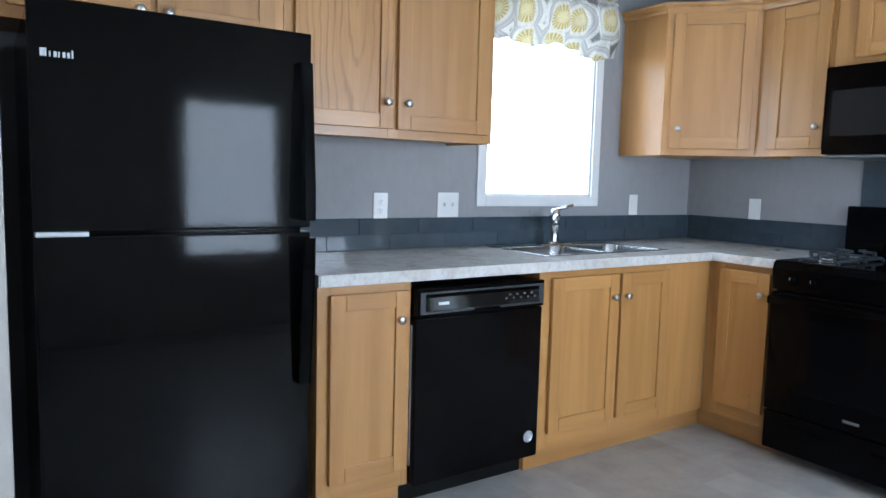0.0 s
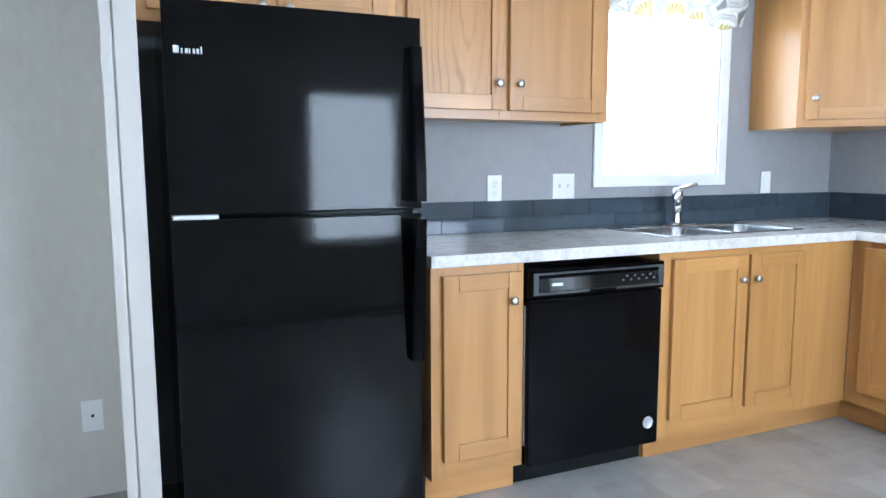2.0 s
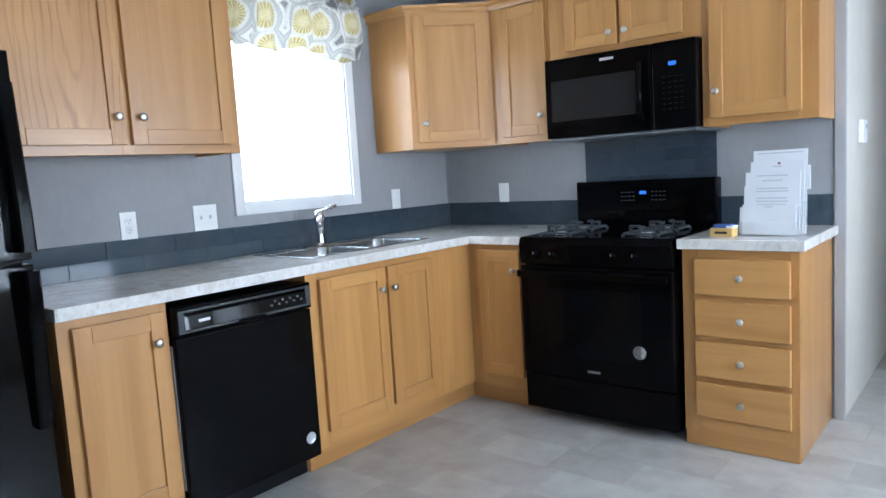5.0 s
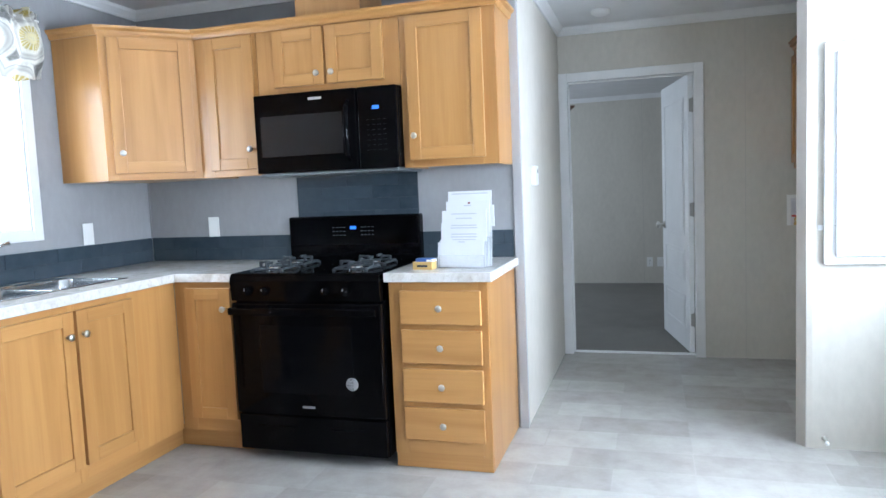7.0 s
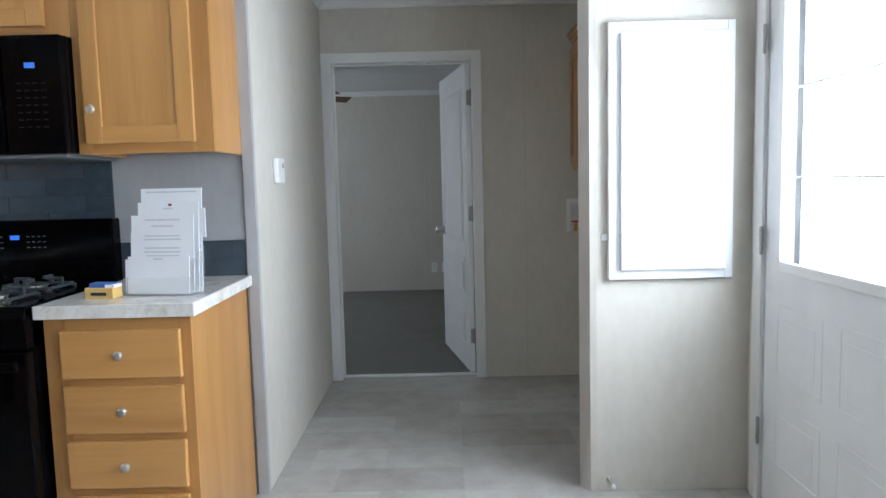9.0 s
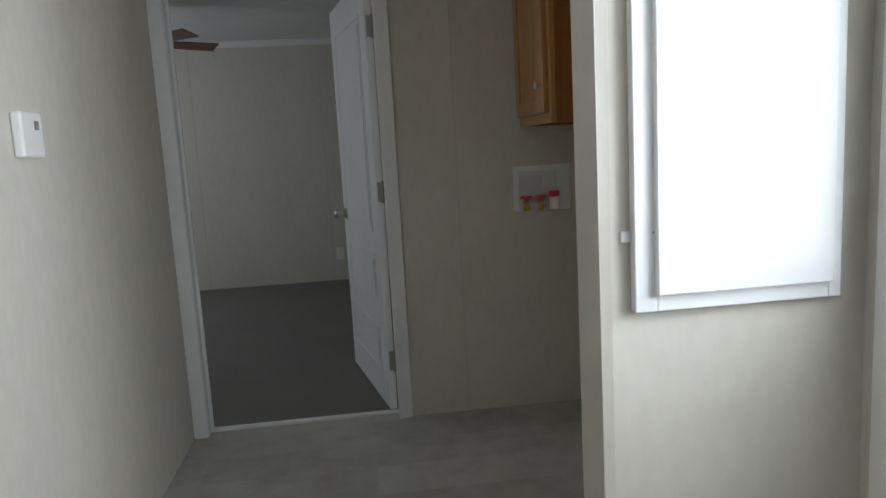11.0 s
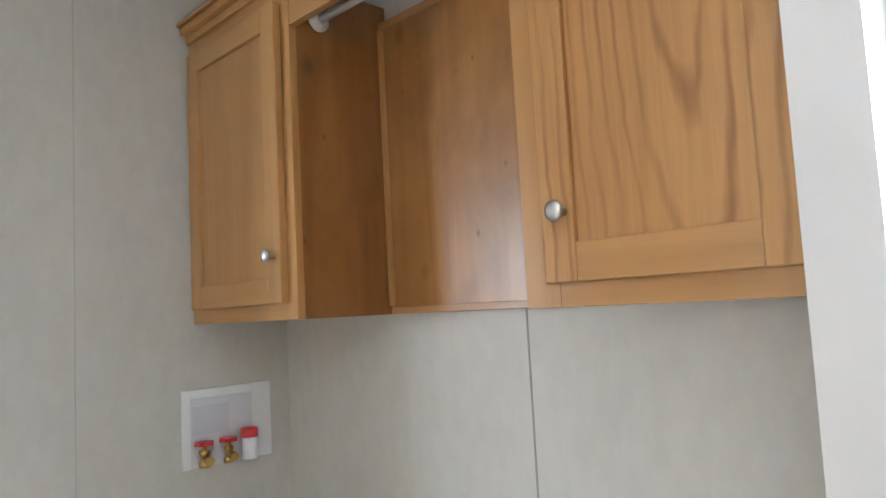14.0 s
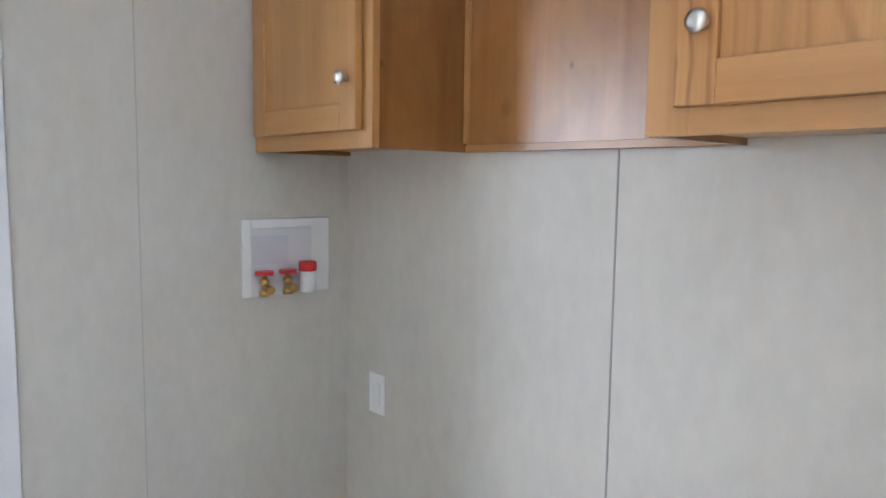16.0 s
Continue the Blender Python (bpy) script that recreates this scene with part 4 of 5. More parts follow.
for k, wdt in enumerate((0.013, 0.006, 0.005, 0.009, 0.005, 0.008, 0.008, 0.005)):
    x = -w2 + 0.025 + k * 0.0095
    box(bm, x, x + wdt * 0.8, -0.800, -0.778, 1.500 - FLOOR, 1.513 - FLOOR + (0.006 if k in (0, 1, 7) else 0), bevel=0.001)
part("badge", bm, SILVER, fz, "small silver maker's badge")

# ---- dishwasher ----
dw = thing("dishwasher", pose(0, -2.021, FLOOR, 0, 0, 90), label="black built-in dishwasher under the worktop", category="dishwasher")
part("tub", boxes((-0.292, 0.292, -0.575, -0.03, 0.09, 0.83)), BLACK_MATTE, dw)
part("door", boxes((-0.297, 0.297, -0.640, -0.577, 0.105, 0.725), bevel=0.006), BLACK, dw)
cp = part("control_panel", boxes((-0.297, 0.297, -0.648, -0.577, 0.729, 0.834), bevel=0.005), BLACK, dw)
part("strip_frame", boxes((-0.285, 0.290, -0.652, -0.646, 0.741, 0.750), (-0.285, 0.290, -0.652, -0.646, 0.813, 0.821), (-0.285, -0.264, -0.652, -0.646, 0.750, 0.813), (0.268, 0.290, -0.652, -0.646, 0.750, 0.813), bevel=0.0015), material("dark_grey_bezel", (0.045, 0.05, 0.055), 0.3), cp, "dark grey bezel")
bm = boxes((-0.263, 0.267, -0.004, 0.004, 0.0, 0.060), bevel=0.001)
ins = part("insert", bm, appliance("control_glass", (0.002, 0.002, 0.0023), 0.03, 0.6), cp, "glossy dark control strip")
ins.matrix_basis = pose(0, -0.6515, 0.7515, -9, 0, 0)
part("latch_grip", boxes((-0.05, 0.07, -0.657, -0.644, 0.735, 0.749), bevel=0.004), BLACK, cp)
for k in range(9):
    part("button", boxes((0.095 + k * 0.018, 0.106 + k * 0.018, -0.653, -0.650, 0.770 + 0.014 * (k % 2), 0.777 + 0.014 * (k % 2)), bevel=0.0008), material("grey_button", (0.10, 0.10, 0.105), 0.5), cp)
part("label_plate", boxes((-0.21, -0.165, -0.653, -0.650, 0.772, 0.782)), SILVER, cp)
part("kick_plate", boxes((-0.297, 0.297, -0.535, -0.515, 0.003, 0.098), bevel=0.002), BLACK_MATTE, dw)
part("side_strip", boxes((-0.3015, -0.2985, -0.618, -0.58, 0.18, 0.70)), SILVER, dw)


def round_badge(parent, x, y, z, r=0.024):
    bm = bmesh.new()
    lathe(bm, [(r, 0), (r, 0.0025), (r * 0.93, 0.003), (r * 0.9, 0.002), (0.001, 0.002)], 28, at=(x, y, z), axis="y")
    b = part("round_badge", bm, SILVER, parent, "round silver award sticker")
    bm = bmesh.new()
    for k in (-1, 0, 1):
        box(bm, x - r * 0.55, x + r * 0.55, y - 0.0035, y - 0.001, z + k * r * 0.42 - 0.0022, z + k * r * 0.42 + 0.0022)
    part("print", bm, INK, b)


round_badge(dw, 0.246, -0.640, 0.206 - FLOOR)

# ---- gas range ----
RX0, RX1 = 0.974, 1.738
rc_ = (RX0 + RX1) / 2
rg = thing("gas_range", pose(rc_, 0, FLOOR), label="black freestanding gas range with cast-iron grates", category="range")
h = (RX1 - RX0) / 2 - 0.002
RT = 0.914 - FLOOR
part("body", boxes((-h, h, -0.635, -0.03, 0.05, RT - 0.03), bevel=0.003), BLACK, rg)
part("cooktop", boxes((-h, h, -0.668, -0.075, RT - 0.030, RT + 0.004), bevel=0.006), BLACK_GLOSS, rg)
bm = bmesh.new()
prism(bm, [(-0.68, RT - 0.03), (-0.668, RT - 0.004), (-0.60, RT - 0.004), (-0.60, RT - 0.125), (-0.668, RT - 0.125)], -h, h)
for v in bm.verts:
    v.co = Vector((v.co.z, v.co.x, v.co.y))
part("knob_panel", bm, BLACK, rg)
for kx in (-0.285, -0.195, 0.115, 0.215):
    bm = bmesh.new()
    lathe(bm, [(0.022, 0), (0.022, 0.006), (0.018, 0.010), (0.017, 0.026), (0.012, 0.029), (0.001, 0.029)], 18, axis="y")
    box(bm, -0.0035, 0.0035, -0.034, -0.024, -0.016, 0.016, bevel=0.001)
    k = part("knob", bm, BLACK, rg, "black burner knob")
    k.location = (kx, -0.671, RT - 0.078)
    part("pointer", boxes((-0.0012, 0.0012, -0.0348, -0.0335, 0.004, 0.015)), SILVER, k)
od = part("oven_door", boxes((-h, h, -0.676, -0.637, 0.235, RT - 0.135), bevel=0.006), BLACK_GLOSS, rg)
part("window_glass", boxes((-0.235, 0.235, -0.678, -0.675, 0.34, RT - 0.24), bevel=0.001), MESH_GLASS, od)
bm = bmesh.new()
box(bm, -h + 0.006, h - 0.006, -0.722, -0.704, RT - 0.186, RT - 0.150, bevel=0.007)
for s in (-1, 1):
    box(bm, s * (h - 0.05) - 0.014, s * (h - 0.05) + 0.014, -0.715, -0.674, RT - 0.180, RT - 0.156, bevel=0.004)
part("handle", bm, BLACK, od, "black oven handle")
sd = part("storage_drawer", boxes((-h, h, -0.668, -0.637, 0.055, 0.228), bevel=0.006), BLACK, rg)
for s in (-1, 1):
    part("grip", boxes((s * 0.18 - 0.10, s * 0.18 + 0.10, -0.674, -0.664, 0.168, 0.180), bevel=0.004), BLACK_GLOSS, sd)
part("badge", boxes((-0.032, 0.032, -0.680, -0.676, 0.273, 0.284), bevel=0.001), material("dull_badge", (0.3, 0.3, 0.31), 0.45, 0.5), od, "small silver maker's badge")
round_badge(od, 1.582 - rc_, -0.676, 0.409 - FLOOR, 0.030)
bg = part("backguard", boxes((-h, h, -0.080, -0.014, RT - 0.02, 1.155 - FLOOR), bevel=0.008), BLACK, rg)
part("control_glass", boxes((-h + 0.012, h - 0.012, -0.084, -0.078, RT + 0.085, 1.145 - FLOOR), bevel=0.002), BLACK_GLOSS, bg)
part("clock", boxes((-0.012, 0.022, -0.0865, -0.083, RT + 0.168, RT + 0.184)), DISPLAY, bg, "lit blue clock display")
bm = bmesh.new()
for r in range(3):
    for k in range(4):
        box(bm, -0.115 + k * 0.021, -0.104 + k * 0.021, -0.0862, -0.083, RT + 0.135 + r * 0.021, RT + 0.139 + r * 0.021)
        box(bm, 0.050 + k * 0.021, 0.061 + k * 0.021, -0.0862, -0.083, RT + 0.135 + r * 0.021, RT + 0.139 + r * 0.021)
tagged(part("touch_marks", bm, material("dim_print", (0.07, 0.075, 0.08), 0.5, 0, 0.1), bg), kind="stuff")


def grate():
    """A square pot grate: low ring, feet, and arms that rise from the ring and reach inwards."""
    bm = bmesh.new()
    a = 0.080
    for k in (-1, 1):
        box(bm, -a, a, k * a - 0.005, k * a + 0.005, 0.008, 0.018, bevel=0.002)
        box(bm, k * a - 0.005, k * a + 0.005, -a + 0.005, a - 0.005, 0.008, 0.018, bevel=0.002)
        for t_ in (-1, 1):
            box(bm, k * a - 0.007, k * a + 0.007, t_ * a - 0.007, t_ * a + 0.007, 0.0, 0.010, bevel=0.002)
        # arms: an upright at the middle of each side, then a bar towards the flame
        box(bm, -0.0055, 0.0055, k * (a + 0.006), k * (a - 0.008), 0.016, 0.044, bevel=0.002)
        box(bm, -0.0055, 0.0055, k * (a + 0.004), k * 0.030, 0.034, 0.045, bevel=0.002)
        box(bm, k * (a + 0.006), k * (a - 0.008), -0.0055, 0.0055, 0.016, 0.044, bevel=0.002)
        box(bm, k * (a + 0.004), k * 0.030, -0.0055, 0.0055, 0.034, 0.045, bevel=0.002)
    return bm


for gx in (-0.215, 0.215):
    for gy in (-0.532, -0.305):
        g = part("grate", grate(), IRON, rg, "grey cast-iron pot grate")
        g.location = (gx, gy, RT + 0.004)
        bm = bmesh.new()
        lathe(bm, [(0.050, 0), (0.048, 0.006), (0.034, 0.009), (0.032, 0.016), (0.028, 0.019), (0.001, 0.019)], 22)
        b = part("burner", bm, [STEEL], rg, "pale aluminium burner with dark cap")
        b.location = (gx, gy, RT + 0.004)
        bm = bmesh.new()
        lathe(bm, [(0.030, 0.0165), (0.030, 0.021), (0.026, 0.024), (0.001, 0.0245)], 22)
        part("cap", bm, IRON, b)

# ---- microwave ----
mw = thing("microwave", pose(1.371, 0, UP0), label="black over-the-range microwave under the cabinet", category="microwave")
part("body", boxes((-0.380, 0.380, -0.355, -0.003, 0.004, 0.395), bevel=0.004), BLACK, mw)
md = part("door", boxes((-0.380, 0.175, -0.392, -0.357, 0.004, 0.393), bevel=0.006), BLACK_GLOSS, mw)
part("window_glass", boxes((-0.345, 0.10, -0.3945, -0.391, 0.085, 0.285), bevel=0.001), appliance("smoky_window", (0.016, 0.016, 0.017), 0.07), md, "smoky see-through window")
bm = bmesh.new()
tube(bm, [(0.135, -0.392, 0.055), (0.135, -0.425, 0.08), (0.135, -0.436, 0.19), (0.135, -0.425, 0.30), (0.135, -0.392, 0.33)], [0.012, 0.014, 0.015, 0.014, 0.012])
part("handle", bm, BLACK_GLOSS, md, "bowed black handle")
mc = part("control_panel", boxes((0.180, 0.380, -0.388, -0.357, 0.004, 0.393), bevel=0.005), BLACK_GLOSS, mw)
part("clock", boxes((0.258, 0.292, -0.3905, -0.387, 0.285, 0.302)), DISPLAY, mc, "lit blue clock display")
bm = bmesh.new()
for r in range(7):
    for k in range(4):
        box(bm, 0.225 + k * 0.028, 0.241 + k * 0.028, -0.3895, -0.387, 0.09 + r * 0.024, 0.094 + r * 0.024)
tagged(part("touch_marks", bm, material("keypad_print", (0.010, 0.011, 0.012), 0.5, 0, 0.08), mc), kind="stuff")
part("badge", boxes((-0.075, -0.005, -0.3955, -0.391, 0.352, 0.364), bevel=0.001), SILVER, md, "small silver maker's badge")
part("bottom_vent", boxes((-0.372, 0.372, -0.372, -0.02, -0.012, 0.003), bevel=0.003), material("grey_vent", (0.16, 0.17, 0.18), 0.4, 0.5), mw)

# ---- valance ----
vl = thing("valance", pose(0, 0, 0), label="gathered cotton valance with yellow and grey ring print", category="curtain")
bm = bmesh.new()
NX, NZ = 320, 20
VY0, VY1 = -1.632, -0.735
grid = []
for i in range(NX + 1):
    u = i / NX
    y = VY0 + (VY1 - VY0) * u
    sag = 0.035 * math.sin(math.pi * (u * 2.0 % 1.0)) + 0.018 * noise.noise((u * 7, 0.3, 0))
    zb = 1.905 - sag + 0.02 * (1 - u)
    col = []
    for j in range(NZ + 1):
        v = j / NZ
        z = 2.205 + (zb - 2.205) * v + 0.020 * noise.noise((u * 38, 0.7, 0)) * (1 - v) ** 3 + 0.010 * noise.noise((u * 26, 3.1, 0)) * v ** 4
        fold = 0.024 * math.sin(u * 52 + 2.2 * noise.noise((u * 9, v * 2, 0))) * (0.5 + 0.5 * abs(0.35 - v)) + 0.028 * noise.noise((u * 6, v * 2.2, 4)) * v
        pinch = 0.018 * math.exp(-((v - 0.12) / 0.06) ** 2)
        ruff = (0.017 * math.sin(u * 150 + 3 * noise.noise((u * 14, 1, 0))) + 0.016 * noise.noise((u * 46, v * 9, 2))) * math.exp(-((v - 0.06) / 0.16) ** 2)
        x = 0.068 + 0.045 * math.sin(math.pi * min(1, v * 1.15)) + fold - pinch + ruff
        x *= min(1, 0.35 + 12 * min(u, 1 - u))
        col.append(bm.verts.new((max(0.018, x), y, z)))
    grid.append(col)
for a, b in zip(grid, grid[1:]):
    for j in range(NZ):
        f = bm.faces.new((a[j], a[j + 1], b[j + 1], b[j]))
        f.smooth = True
bmesh.ops.solidify(bm, geom=list(bm.faces), thickness=0.0015)
part("cloth", bm, COTTON, vl)
bm = bmesh.new()
tube(bm, [(0.004, VY0 + 0.012, 2.168), (0.055, VY0 + 0.016, 2.168), (0.058, VY0 + 0.03, 2.168), (0.058, VY1 - 0.03, 2.168), (0.055, VY1 - 0.016, 2.168), (0.004, VY1 - 0.012, 2.168)], 0.005, 8)
part("rod", bm, WHITE_TRIM, vl)

# ---- wall plates ----
def plate(m, kind, label, w=0.070, hh=0.115):
    t = thing("wall_plate", m, label=label, category="outlet" if kind == "outlet" else "switch")
    part("plate", boxes((-w / 2, w / 2, -0.006, -0.0005, -hh / 2, hh / 2), bevel=0.002), WHITE_PLASTIC, t)
    if kind == "outlet":
        for z in (-0.020, 0.020):
            bm = bmesh.new()
            lathe(bm, [(0.0165, 0.0), (0.0165, 0.0015), (0.015, 0.002), (0.001, 0.002)], 18, at=(0, -0.006, z), axis="y")
            r = part("receptacle", bm, WHITE_PLASTIC, t)
            part("slots", boxes((-0.0065, -0.0045, -0.0085, -0.0075, z - 0.002, z + 0.008), (0.0045, 0.0065, -0.0085, -0.0075, z - 0.002, z + 0.007), (-0.002, 0.002, -0.0085, -0.0075, z - 0.011, z - 0.007)), SLOT, r)
    elif kind == "double":
        for x in (-0.023, 0.023):
            part("toggle", boxes((x - 0.004, x + 0.004, -0.017, -0.006, -0.006, 0.010), bevel=0.0015), SILVER, t)
    elif kind == "cable":
        bm = bmesh.new()
        lathe(bm, [(0.0055, 0.0), (0.0055, 0.004), (0.0035, 0.006), (0.001, 0.006)], 14, at=(0, -0.006, 0), axis="y")
        part("cable_socket", bm, SLOT, t, "small dark cable socket")
    elif kind == "rocker":
        part("rocker", boxes((-0.017, 0.017, -0.009, -0.006, -0.033, 0.033), bevel=0.0015), WHITE_PLASTIC, t)
    return t


FX90 = lambda x, y, z: pose(x, y, z, 0, 0, 90)
plate(FX90(0, -2.124, 1.110), "outlet", "white duplex outlet above the backsplash tiles")
plate(FX90(0, -1.766, 1.114), "double", "white double switch plate with two toggles", 0.118)
plate(FX90(0, -0.496, 1.115), "rocker", "white single switch plate beside the window")
plate(pose(0.442, 0, 1.111), "rocker", "white plate above the corner backsplash tiles")
plate(FX90(0, -3.757, 0.318), "cable", "white cable plate low on the beige wall")
plate(pose(ALC, 1.488, 0.650, 0, 0, -90), "rocker", "white dryer outlet plate in the laundry alcove")
plate(pose(2.865, BED, 0.28), "outlet", "white duplex outlet on the bedroom wall")
plate(pose(2.985, BED, 0.28), "rocker", "white cable plate on the bedroom wall")

th = thing("thermostat", FX90(HALL, 0.375, 1.330), label="white thermostat with a small screen on the passage wall", category="thermostat")
part("housing", boxes((-0.058, 0.058, -0.026, -0.0005, -0.055, 0.055), bevel=0.006), WHITE_PLASTIC, th)
part("screen", boxes((0.012, 0.034, -0.0275, -0.025, 0.012, 0.034)), material("lcd_grey", (0.22, 0.25, 0.24), 0.3), th)
sm = thing("smoke_detector", pose(2.60, 1.20, CEIL), label="round white smoke detector on the passage ceiling", category="smoke detector")
bm = bmesh.new()
lathe(bm, [(0.062, -0.001), (0.064, -0.010), (0.058, -0.024), (0.040, -0.034), (0.001, -0.036)], 28)
part("cover", bm, WHITE_PLASTIC, sm)

# ---- electrical panel on the partition ----
PY = -0.045
ep = thing("electrical_panel", pose(0, PY, 0), label="white electrical panel with a plain door on the partition", category="electrical panel")
PX0, PX1, PZ0, PZ1 = 3.633, 4.108, 0.870, 1.840
part("frame", boxes((PX0, PX0 + 0.05, -0.028, -0.0005, PZ0, PZ1), (PX1 - 0.03, PX1, -0.028, -0.0005, PZ0, PZ1), (PX0 + 0.05, PX1 - 0.03, -0.028, -0.0005, PZ0, PZ0 + 0.045), (PX0 + 0.05, PX1 - 0.03, -0.028, -0.0005, PZ1 - 0.04, PZ1), bevel=0.003), WHITE_DOOR, ep)
part("door", boxes((PX0 + 0.044, PX1 - 0.032, -0.046, -0.006, PZ0 + 0.038, PZ1 - 0.042), bevel=0.003), WHITE_DOOR, ep, "plain white door")
part("strap", boxes((PX0 - 0.022, PX0 + 0.002, -0.010, -0.0005, 1.022, 1.046), bevel=0.002), WHITE_DOOR, ep)
part("screw", boxes((PX0 + 0.040, PX0 + 0.043, -0.0295, -0.026, 1.041, 1.044)), SLOT, ep)
ds = thing("door_stop", pose(3.640, PY, FLOOR + 0.05), label="small white spring door stop near the floor", category="door stop")
bm = bmesh.new()
lathe(bm, [(0.012, 0.0), (0.012, 0.003), (0.006, 0.006)] + [(0.0045 + 0.0012 * (k % 2), 0.008 + 0.003 * k) for k in range(18)], 12, axis="y")
part("spring", bm, NICKEL, ds)
bm = bmesh.new()
lathe(bm, [(0.008, 0.062), (0.009, 0.066), (0.008, 0.078), (0.001, 0.079)], 12, axis="y")
part("tip", bm, WHITE_PLASTIC, ds)

# ---- brochure stand and card box ----
bs = thing("brochure_holder", pose(2.078, -0.47, 0.9145, 0, 0, -8), label="clear acrylic stand holding tiers of white flyers", category="brochure holder")
part("base", boxes((-0.118, 0.108, -0.030, 0.062, 0, 0.003), bevel=0.001), ACRYLIC, bs)
# depth, foot, top, sides, then the printed lines as share of the height and half width
FLYERS = [(0.040, 0.005, 0.350, -0.100, 0.116, [(0.965, 0.090)]),
          (0.030, 0.005, 0.304, -0.106, 0.110, [(0.93, 0.018)]),
          (0.022, 0.005, 0.205, -0.128, -0.080, []),
          (0.010, 0.004, 0.262, -0.118, 0.102, [(0.94, 0.062), (0.86, 0.040), (0.735, 0.062), (0.69, 0.066), (0.58, 0.062), (0.53, 0.064), (0.48, 0.058)]),
          (-0.002, 0.004, 0.118, -0.134, -0.090, []),
          (-0.010, 0.004, 0.128, -0.120, 0.096, [(0.93, 0.016)])]
for depth, z0, z1, x0, x1, lines in FLYERS:
    fl = part("flyer", boxes((x0, x1, -0.0015, 0.0015, z0, z1)), PAPER, bs)
    fl.matrix_basis = pose(0, depth, 0, -5, 0, 0)
    for v, half in lines:
        zc, xc = z0 + (z1 - z0) * v, (x0 + x1) / 2
        part("print_line", boxes((xc - half, xc + half, -0.0024, -0.0014, zc - 0.0024, zc + 0.0024)), INK, fl)
    if z1 == 0.304:
        part("red_mark", boxes((0.004, 0.015, -0.0026, -0.0014, 0.291, 0.299)), material("dark_red_print", (0.20, 0.035, 0.035), 0.6), fl, "small dark red mark")
    ac = part("pocket", boxes((x0 - 0.003, x1 + 0.003, -0.0050, -0.0038, 0.004, z0 + (z1 - z0) * 0.45), (x0 - 0.003, x0 - 0.0015, -0.0038, 0.006, 0.004, z0 + (z1 - z0) * 0.45), (x1 + 0.0015, x1 + 0.003, -0.0038, 0.006, 0.004, z0 + (z1 - z0) * 0.45)), ACRYLIC, bs)
    ac.matrix_basis = pose(0, depth, 0, -5, 0, 0)
part("card_pocket", boxes((0.092, 0.130, 0.056, 0.060, 0.185, 0.282), bevel=0.001), PAPER, bs, "small white side card")
cb = thing("card_box", pose(1.895, -0.50, 0.914, 0, 0, -6), label="small ochre card box with a dark label", category="box")
part("box", boxes((-0.048, 0.048, -0.028, 0.028, 0, 0.036), bevel=0.002), YELLOW_CARD, cb)
part("label", boxes((-0.026, 0.026, -0.030, -0.0275, 0.012, 0.022)), SLOT, cb)
part("card", boxes((-0.036, 0.040, -0.020, 0.022, 0.036, 0.050), bevel=0.001), BLUE_CARD, cb)
part("white_card", boxes((0.020, 0.052, -0.024, 0.020, 0.0365, 0.046), bevel=0.001), PAPER, cb)

# ---- laundry alcove ----
LFX = 3.811
LZ0, LZ1 = 1.315, 2.098
LW = lambda y: pose(ALC, y, 0, 0, 0, -90)     # local x runs along -y, front faces -x
LD = ALC - LFX - 0.019
lc = thing("laundry_cabinet", LW(BACK - 0.002), label="honey maple laundry wall cabinet against the back wall", category="cabinet", group="laundry cabinets")
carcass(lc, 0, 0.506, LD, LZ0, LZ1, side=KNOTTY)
face_frame(lc, LZ0, LZ1, -LD, [(0, 0.042), (0.458, 0.506)], [(LZ0, LZ0 + 0.05), (LZ1 - 0.067, LZ1)])
add_door(lc, 0.030, 0.474, LZ0 + 0.038, LZ1 - 0.055, -LD - 0.020, 0.444, 1.460)
rcab = thing("laundry_cabinet", LW(0.497), label="oak laundry wall cabinet with bold cathedral grain", category="cabinet", group="laundry cabinets")
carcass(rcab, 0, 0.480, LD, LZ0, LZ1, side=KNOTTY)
face_frame(rcab, LZ0, LZ1, -LD, [(0, 0.064), (0.412, 0.480)], [(LZ0, LZ0 + 0.05), (LZ1 - 0.067, LZ1)])
add_door(rcab, 0.052, 0.424, LZ0 + 0.036, LZ1 - 0.055, -LD - 0.020, 0.091, 1.453, True)
mid = thing("laundry_shelf_bay", LW(1.131), label="open honey maple bay between the laundry cabinets", category="cabinet")
part("back_board", boxes((0.002, 0.632, -0.020, -0.004, LZ0, 2.045), bevel=0.001), wood("knotty_back_board", "z", (0.37, 0.178, 0.050), (0.28, 0.122, 0.031), 0.10, 0.30, True), mid, "glossy knotty back board")
part("back_rail", boxes((0.002, 0.632, -0.026, -0.0205, 2.030, 2.050), bevel=0.001), WOOD_X, mid)
part("back_rail", boxes((0.002, 0.632, -0.024, -0.0205, LZ0, LZ0 + 0.016), bevel=0.001), WOOD_X, mid)
part("corner_strip", boxes((0.002, 0.014, -0.032, -0.0205, LZ0 + 0.02, 2.028), bevel=0.002), WOOD_Z, mid)
part("top_rail", boxes((0.002, 0.632, -LD - 0.019, -LD, 1.980, LZ1), bevel=0.001), WOOD_X, mid)
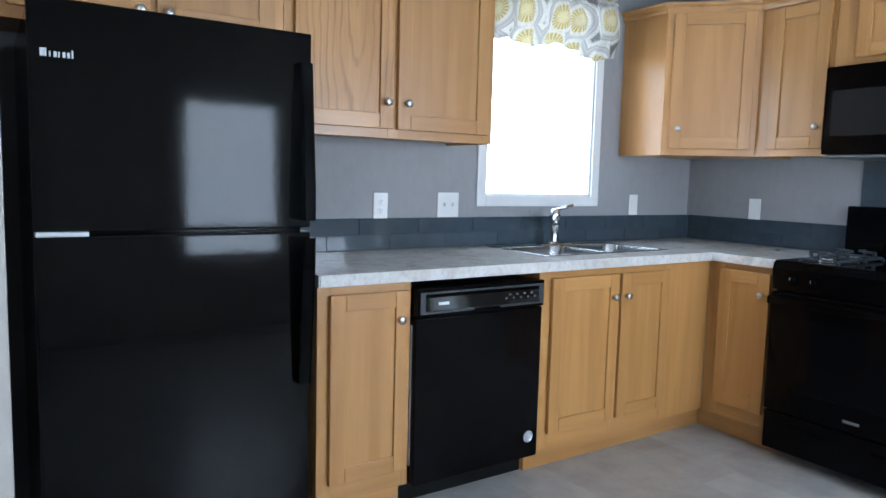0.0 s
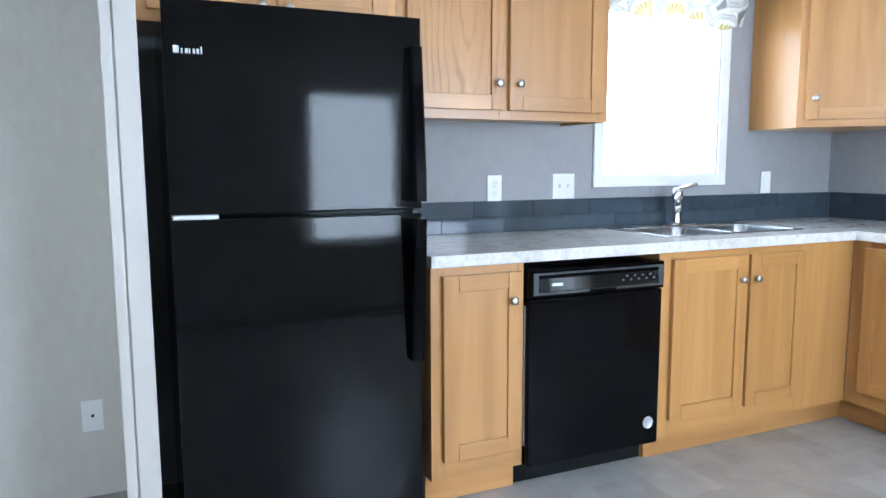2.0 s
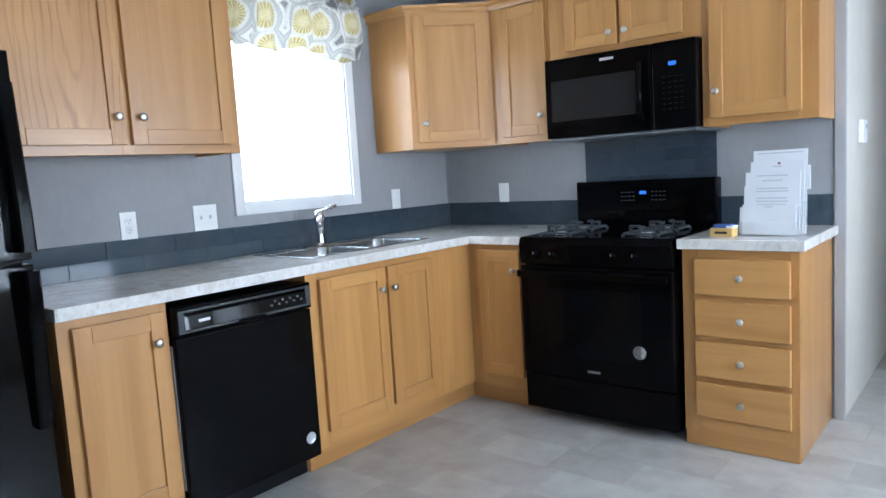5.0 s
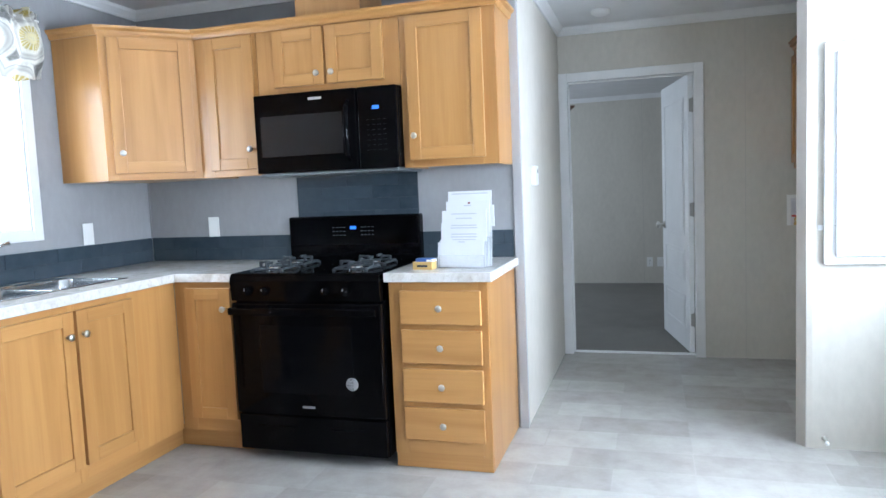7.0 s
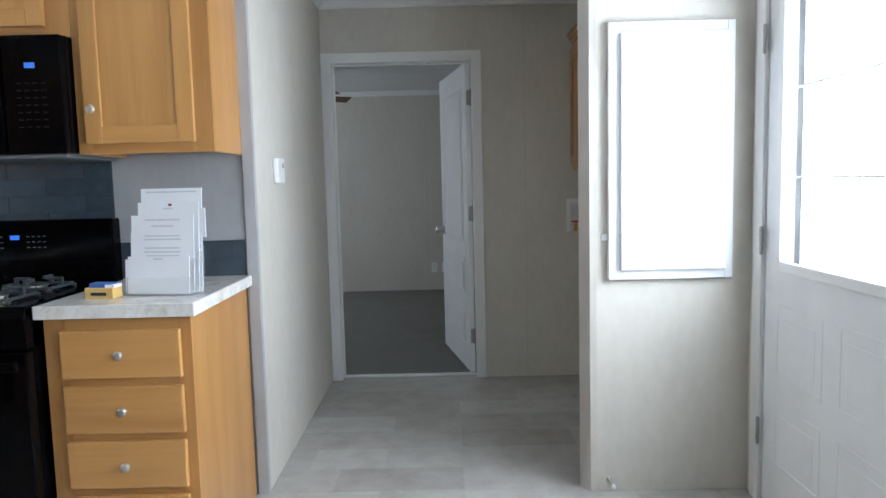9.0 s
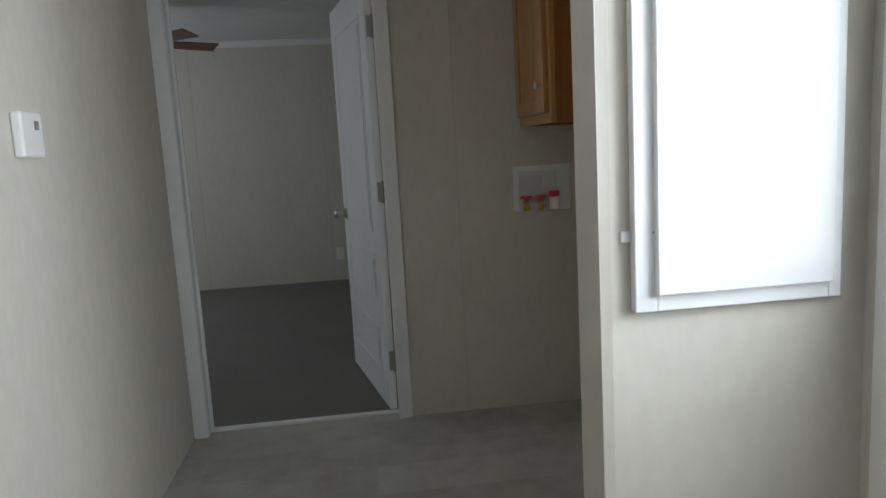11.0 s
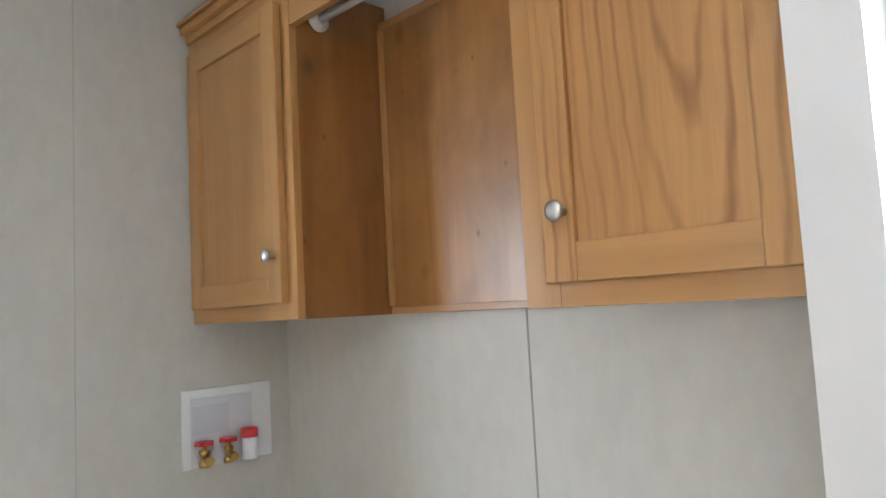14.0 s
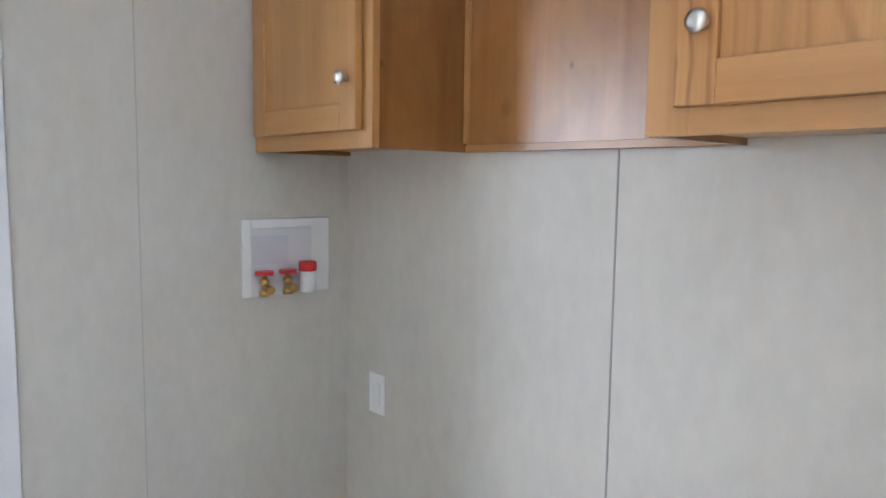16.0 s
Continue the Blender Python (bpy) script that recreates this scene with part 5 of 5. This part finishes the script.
solo("cornice", boxes((LFX - 0.010, LFX + 0.012, 0.014, BACK - 0.003, LZ1 - 0.010, LZ1 + 0.012), (LFX - 0.026, LFX + 0.012, 0.014, BACK - 0.003, LZ1 + 0.0125, LZ1 + 0.034), (LFX - 0.036, LFX + 0.012, 0.014, BACK - 0.003, LZ1 + 0.0345, LZ1 + 0.044), bevel=0.003), wood("honey_maple_along_wall", "y", HONEY, AMBER), label="honey maple cornice along the laundry cabinets", category="moulding")
rod = thing("hanging_rod", pose(3.890, 0, 2.010), label="white metal hanging rod between the laundry cabinets", category="rod")
bm = bmesh.new()
tube(bm, [(0, 1.128, 0), (0, 0.500, 0)], 0.011, 16)
part("bar", bm, WHITE_PLASTIC, rod)
for y in (1.1285, 0.4995):
    bm = bmesh.new()
    s = -1 if y > 1 else 1
    lathe(bm, [(0.028, 0.0), (0.028, 0.004 * s), (0.018, 0.006 * s), (0.017, 0.016 * s)], 20, at=(0, y, 0), axis="y")
    for v in bm.verts:
        v.co.y = 2 * y - v.co.y
    part("socket", bm, WHITE_PLASTIC, rod)

BX0, BX1, BZ0, BZ1 = 3.768, 4.033, 0.935, 1.141
wb = thing("washer_outlet_box", pose(0, BACK, 0), label="white recessed washer box with two red valves", category="outlet box")
part("flange", boxes((BX0, BX0 + 0.024, -0.008, -0.0005, BZ0, BZ1), (BX1 - 0.060, BX1, -0.006, -0.0005, BZ0, BZ1), (BX0 + 0.024, BX1 - 0.060, -0.008, -0.0005, BZ1 - 0.024, BZ1), bevel=0.002), WHITE_PLASTIC, wb)
part("tray", boxes((BX0 + 0.010, BX1 - 0.012, -0.004, -0.0008, BZ0 + 0.001, BZ1 - 0.010)), painted("pale_box_inside", (0.68, 0.68, 0.70), 0.5), wb)
part("label", boxes((BX0 + 0.030, BX0 + 0.135, -0.0056, -0.0046, BZ0 + 0.085, BZ1 - 0.045)), painted("grey_label", (0.60, 0.60, 0.63), 0.6), wb)
for z, wd in ((0.142, 0.095), (0.133, 0.05), (0.120, 0.09), (0.112, 0.09), (0.104, 0.088), (0.095, 0.09)):
    part("print_line", boxes((BX0 + 0.034, BX0 + 0.034 + wd, -0.0064, -0.0055, BZ0 + z, BZ0 + z + 0.003)), INK, wb)
for vx in (0.053, 0.122):
    bm = bmesh.new()
    lathe(bm, [(0.014, 0.0), (0.014, 0.012), (0.010, 0.016), (0.010, 0.030), (0.013, 0.034), (0.013, 0.042), (0.006, 0.046), (0.006, 0.056)], 14)
    tube(bm, [(0, -0.004, 0.022), (0, -0.026, 0.020), (0, -0.036, 0.018)], [0.010, 0.011, 0.012], 12)
    v = part("valve", bm, BRASS, wb, "brass hose valve")
    v.location = (BX0 + vx, -0.024, BZ0 + 0.004)
    bm = bmesh.new()
    n = 24
    pts = [((0.024 + 0.003 * math.cos(6 * 2 * math.pi * k / n)) * math.cos(2 * math.pi * k / n), (0.024 + 0.003 * math.cos(6 * 2 * math.pi * k / n)) * math.sin(2 * math.pi * k / n)) for k in range(n)]
    prism(bm, pts, 0.056, 0.066)
    part("hand_wheel", bm, RED, v, "red hand wheel")
bm = bmesh.new()
lathe(bm, [(0.021, 0.0), (0.021, 0.060)], 20)
p = part("drain_pipe", bm, WHITE_PLASTIC, wb)
p.location = (BX0 + 0.183, -0.026, BZ0 + 0.004)
bm = bmesh.new()
lathe(bm, [(0.023, 0.058), (0.0245, 0.060), (0.0245, 0.080), (0.022, 0.084), (0.001, 0.085)], 24)
part("cap", bm, RED, p, "red knock-out cap")

# ---- bedroom fan ----
cf = thing("ceiling_fan", pose(1.66, 3.65, 0), label="dark brown bladed ceiling fan in the bedroom", category="ceiling fan")
bm = bmesh.new()
lathe(bm, [(0.065, CEIL_BED - 0.001), (0.065, CEIL_BED - 0.03), (0.02, CEIL_BED - 0.06), (0.02, CEIL_BED - 0.10), (0.09, CEIL_BED - 0.12), (0.10, CEIL_BED - 0.19), (0.08, CEIL_BED - 0.25), (0.02, CEIL_BED - 0.28)], 24)
part("motor", bm, NICKEL, cf)
for k in range(5):
    bm = boxes((0.15, 0.55, -0.066, 0.066, -0.004, 0.004), bevel=0.003)
    for v in bm.verts:
        v.co.y *= 0.78 + 0.5 * (v.co.x - 0.15)
    b = part("blade", bm, FAN_WOOD, cf)
    b.matrix_basis = pose(0, 0, 2.06, 0, 0, 72 * k + 33) @ pose(0, 0, 0, -16, 0, 0)
    part("blade_iron", boxes((0.06, 0.20, -0.018, 0.018, 0.005, 0.010), bevel=0.002), NICKEL, b)

# ---- backsplash tiles ----
def splash(name, m, width, z0, z1, label, tw=0.302, thh=0.066, gap=0.0012):
    """Running-bond tiles on a grout bed; local x along the wall, -y into the room."""
    s = thing(name, m, label=label, category="backsplash", kind="structure")
    part("grout", boxes((0, width, -0.004, -0.0005, z0, z1)), GROUT, s)
    meshes = {}
    rows = max(1, round((z1 - z0) / (thh + gap)))
    rh = (z1 - z0) / rows
    for r in range(rows):
        x = -(tw + gap) / 2 * (r % 2)
        while x < width - 0.004:
            a, b = max(0.001, x), min(width - 0.001, x + tw)
            if b - a > 0.012:
                key = round(b - a, 4)
                if key not in meshes:
                    meshes[key] = finish(boxes((0, key, -0.010, -0.0035, 0, rh - gap), bevel=0.0009), "tile", TILE)
                t = new("tile", meshes[key])
                t.parent = s
                t.location = (a, 0, z0 + r * rh + gap / 2)
                t.rotation_euler = (random.uniform(-0.0035, 0.0035), 0, random.uniform(-0.003, 0.003))
            x += tw + gap
    return s


splash("backsplash_west", WEST(-2.684), 2.674, 0.9145, 1.055, "slate blue glazed tile backsplash along the sink wall")
splash("backsplash_north", NORTH(0.011), 0.985, 0.9145, 1.055, "slate blue glazed tile backsplash in the corner")
splash("backsplash_range", NORTH(1.000), 0.712, 0.9145, 1.378, "slate blue glazed tile panel behind the range")
splash("backsplash_end", NORTH(1.716), 0.500, 0.9145, 1.055, "slate blue glazed tile backsplash on the short worktop")
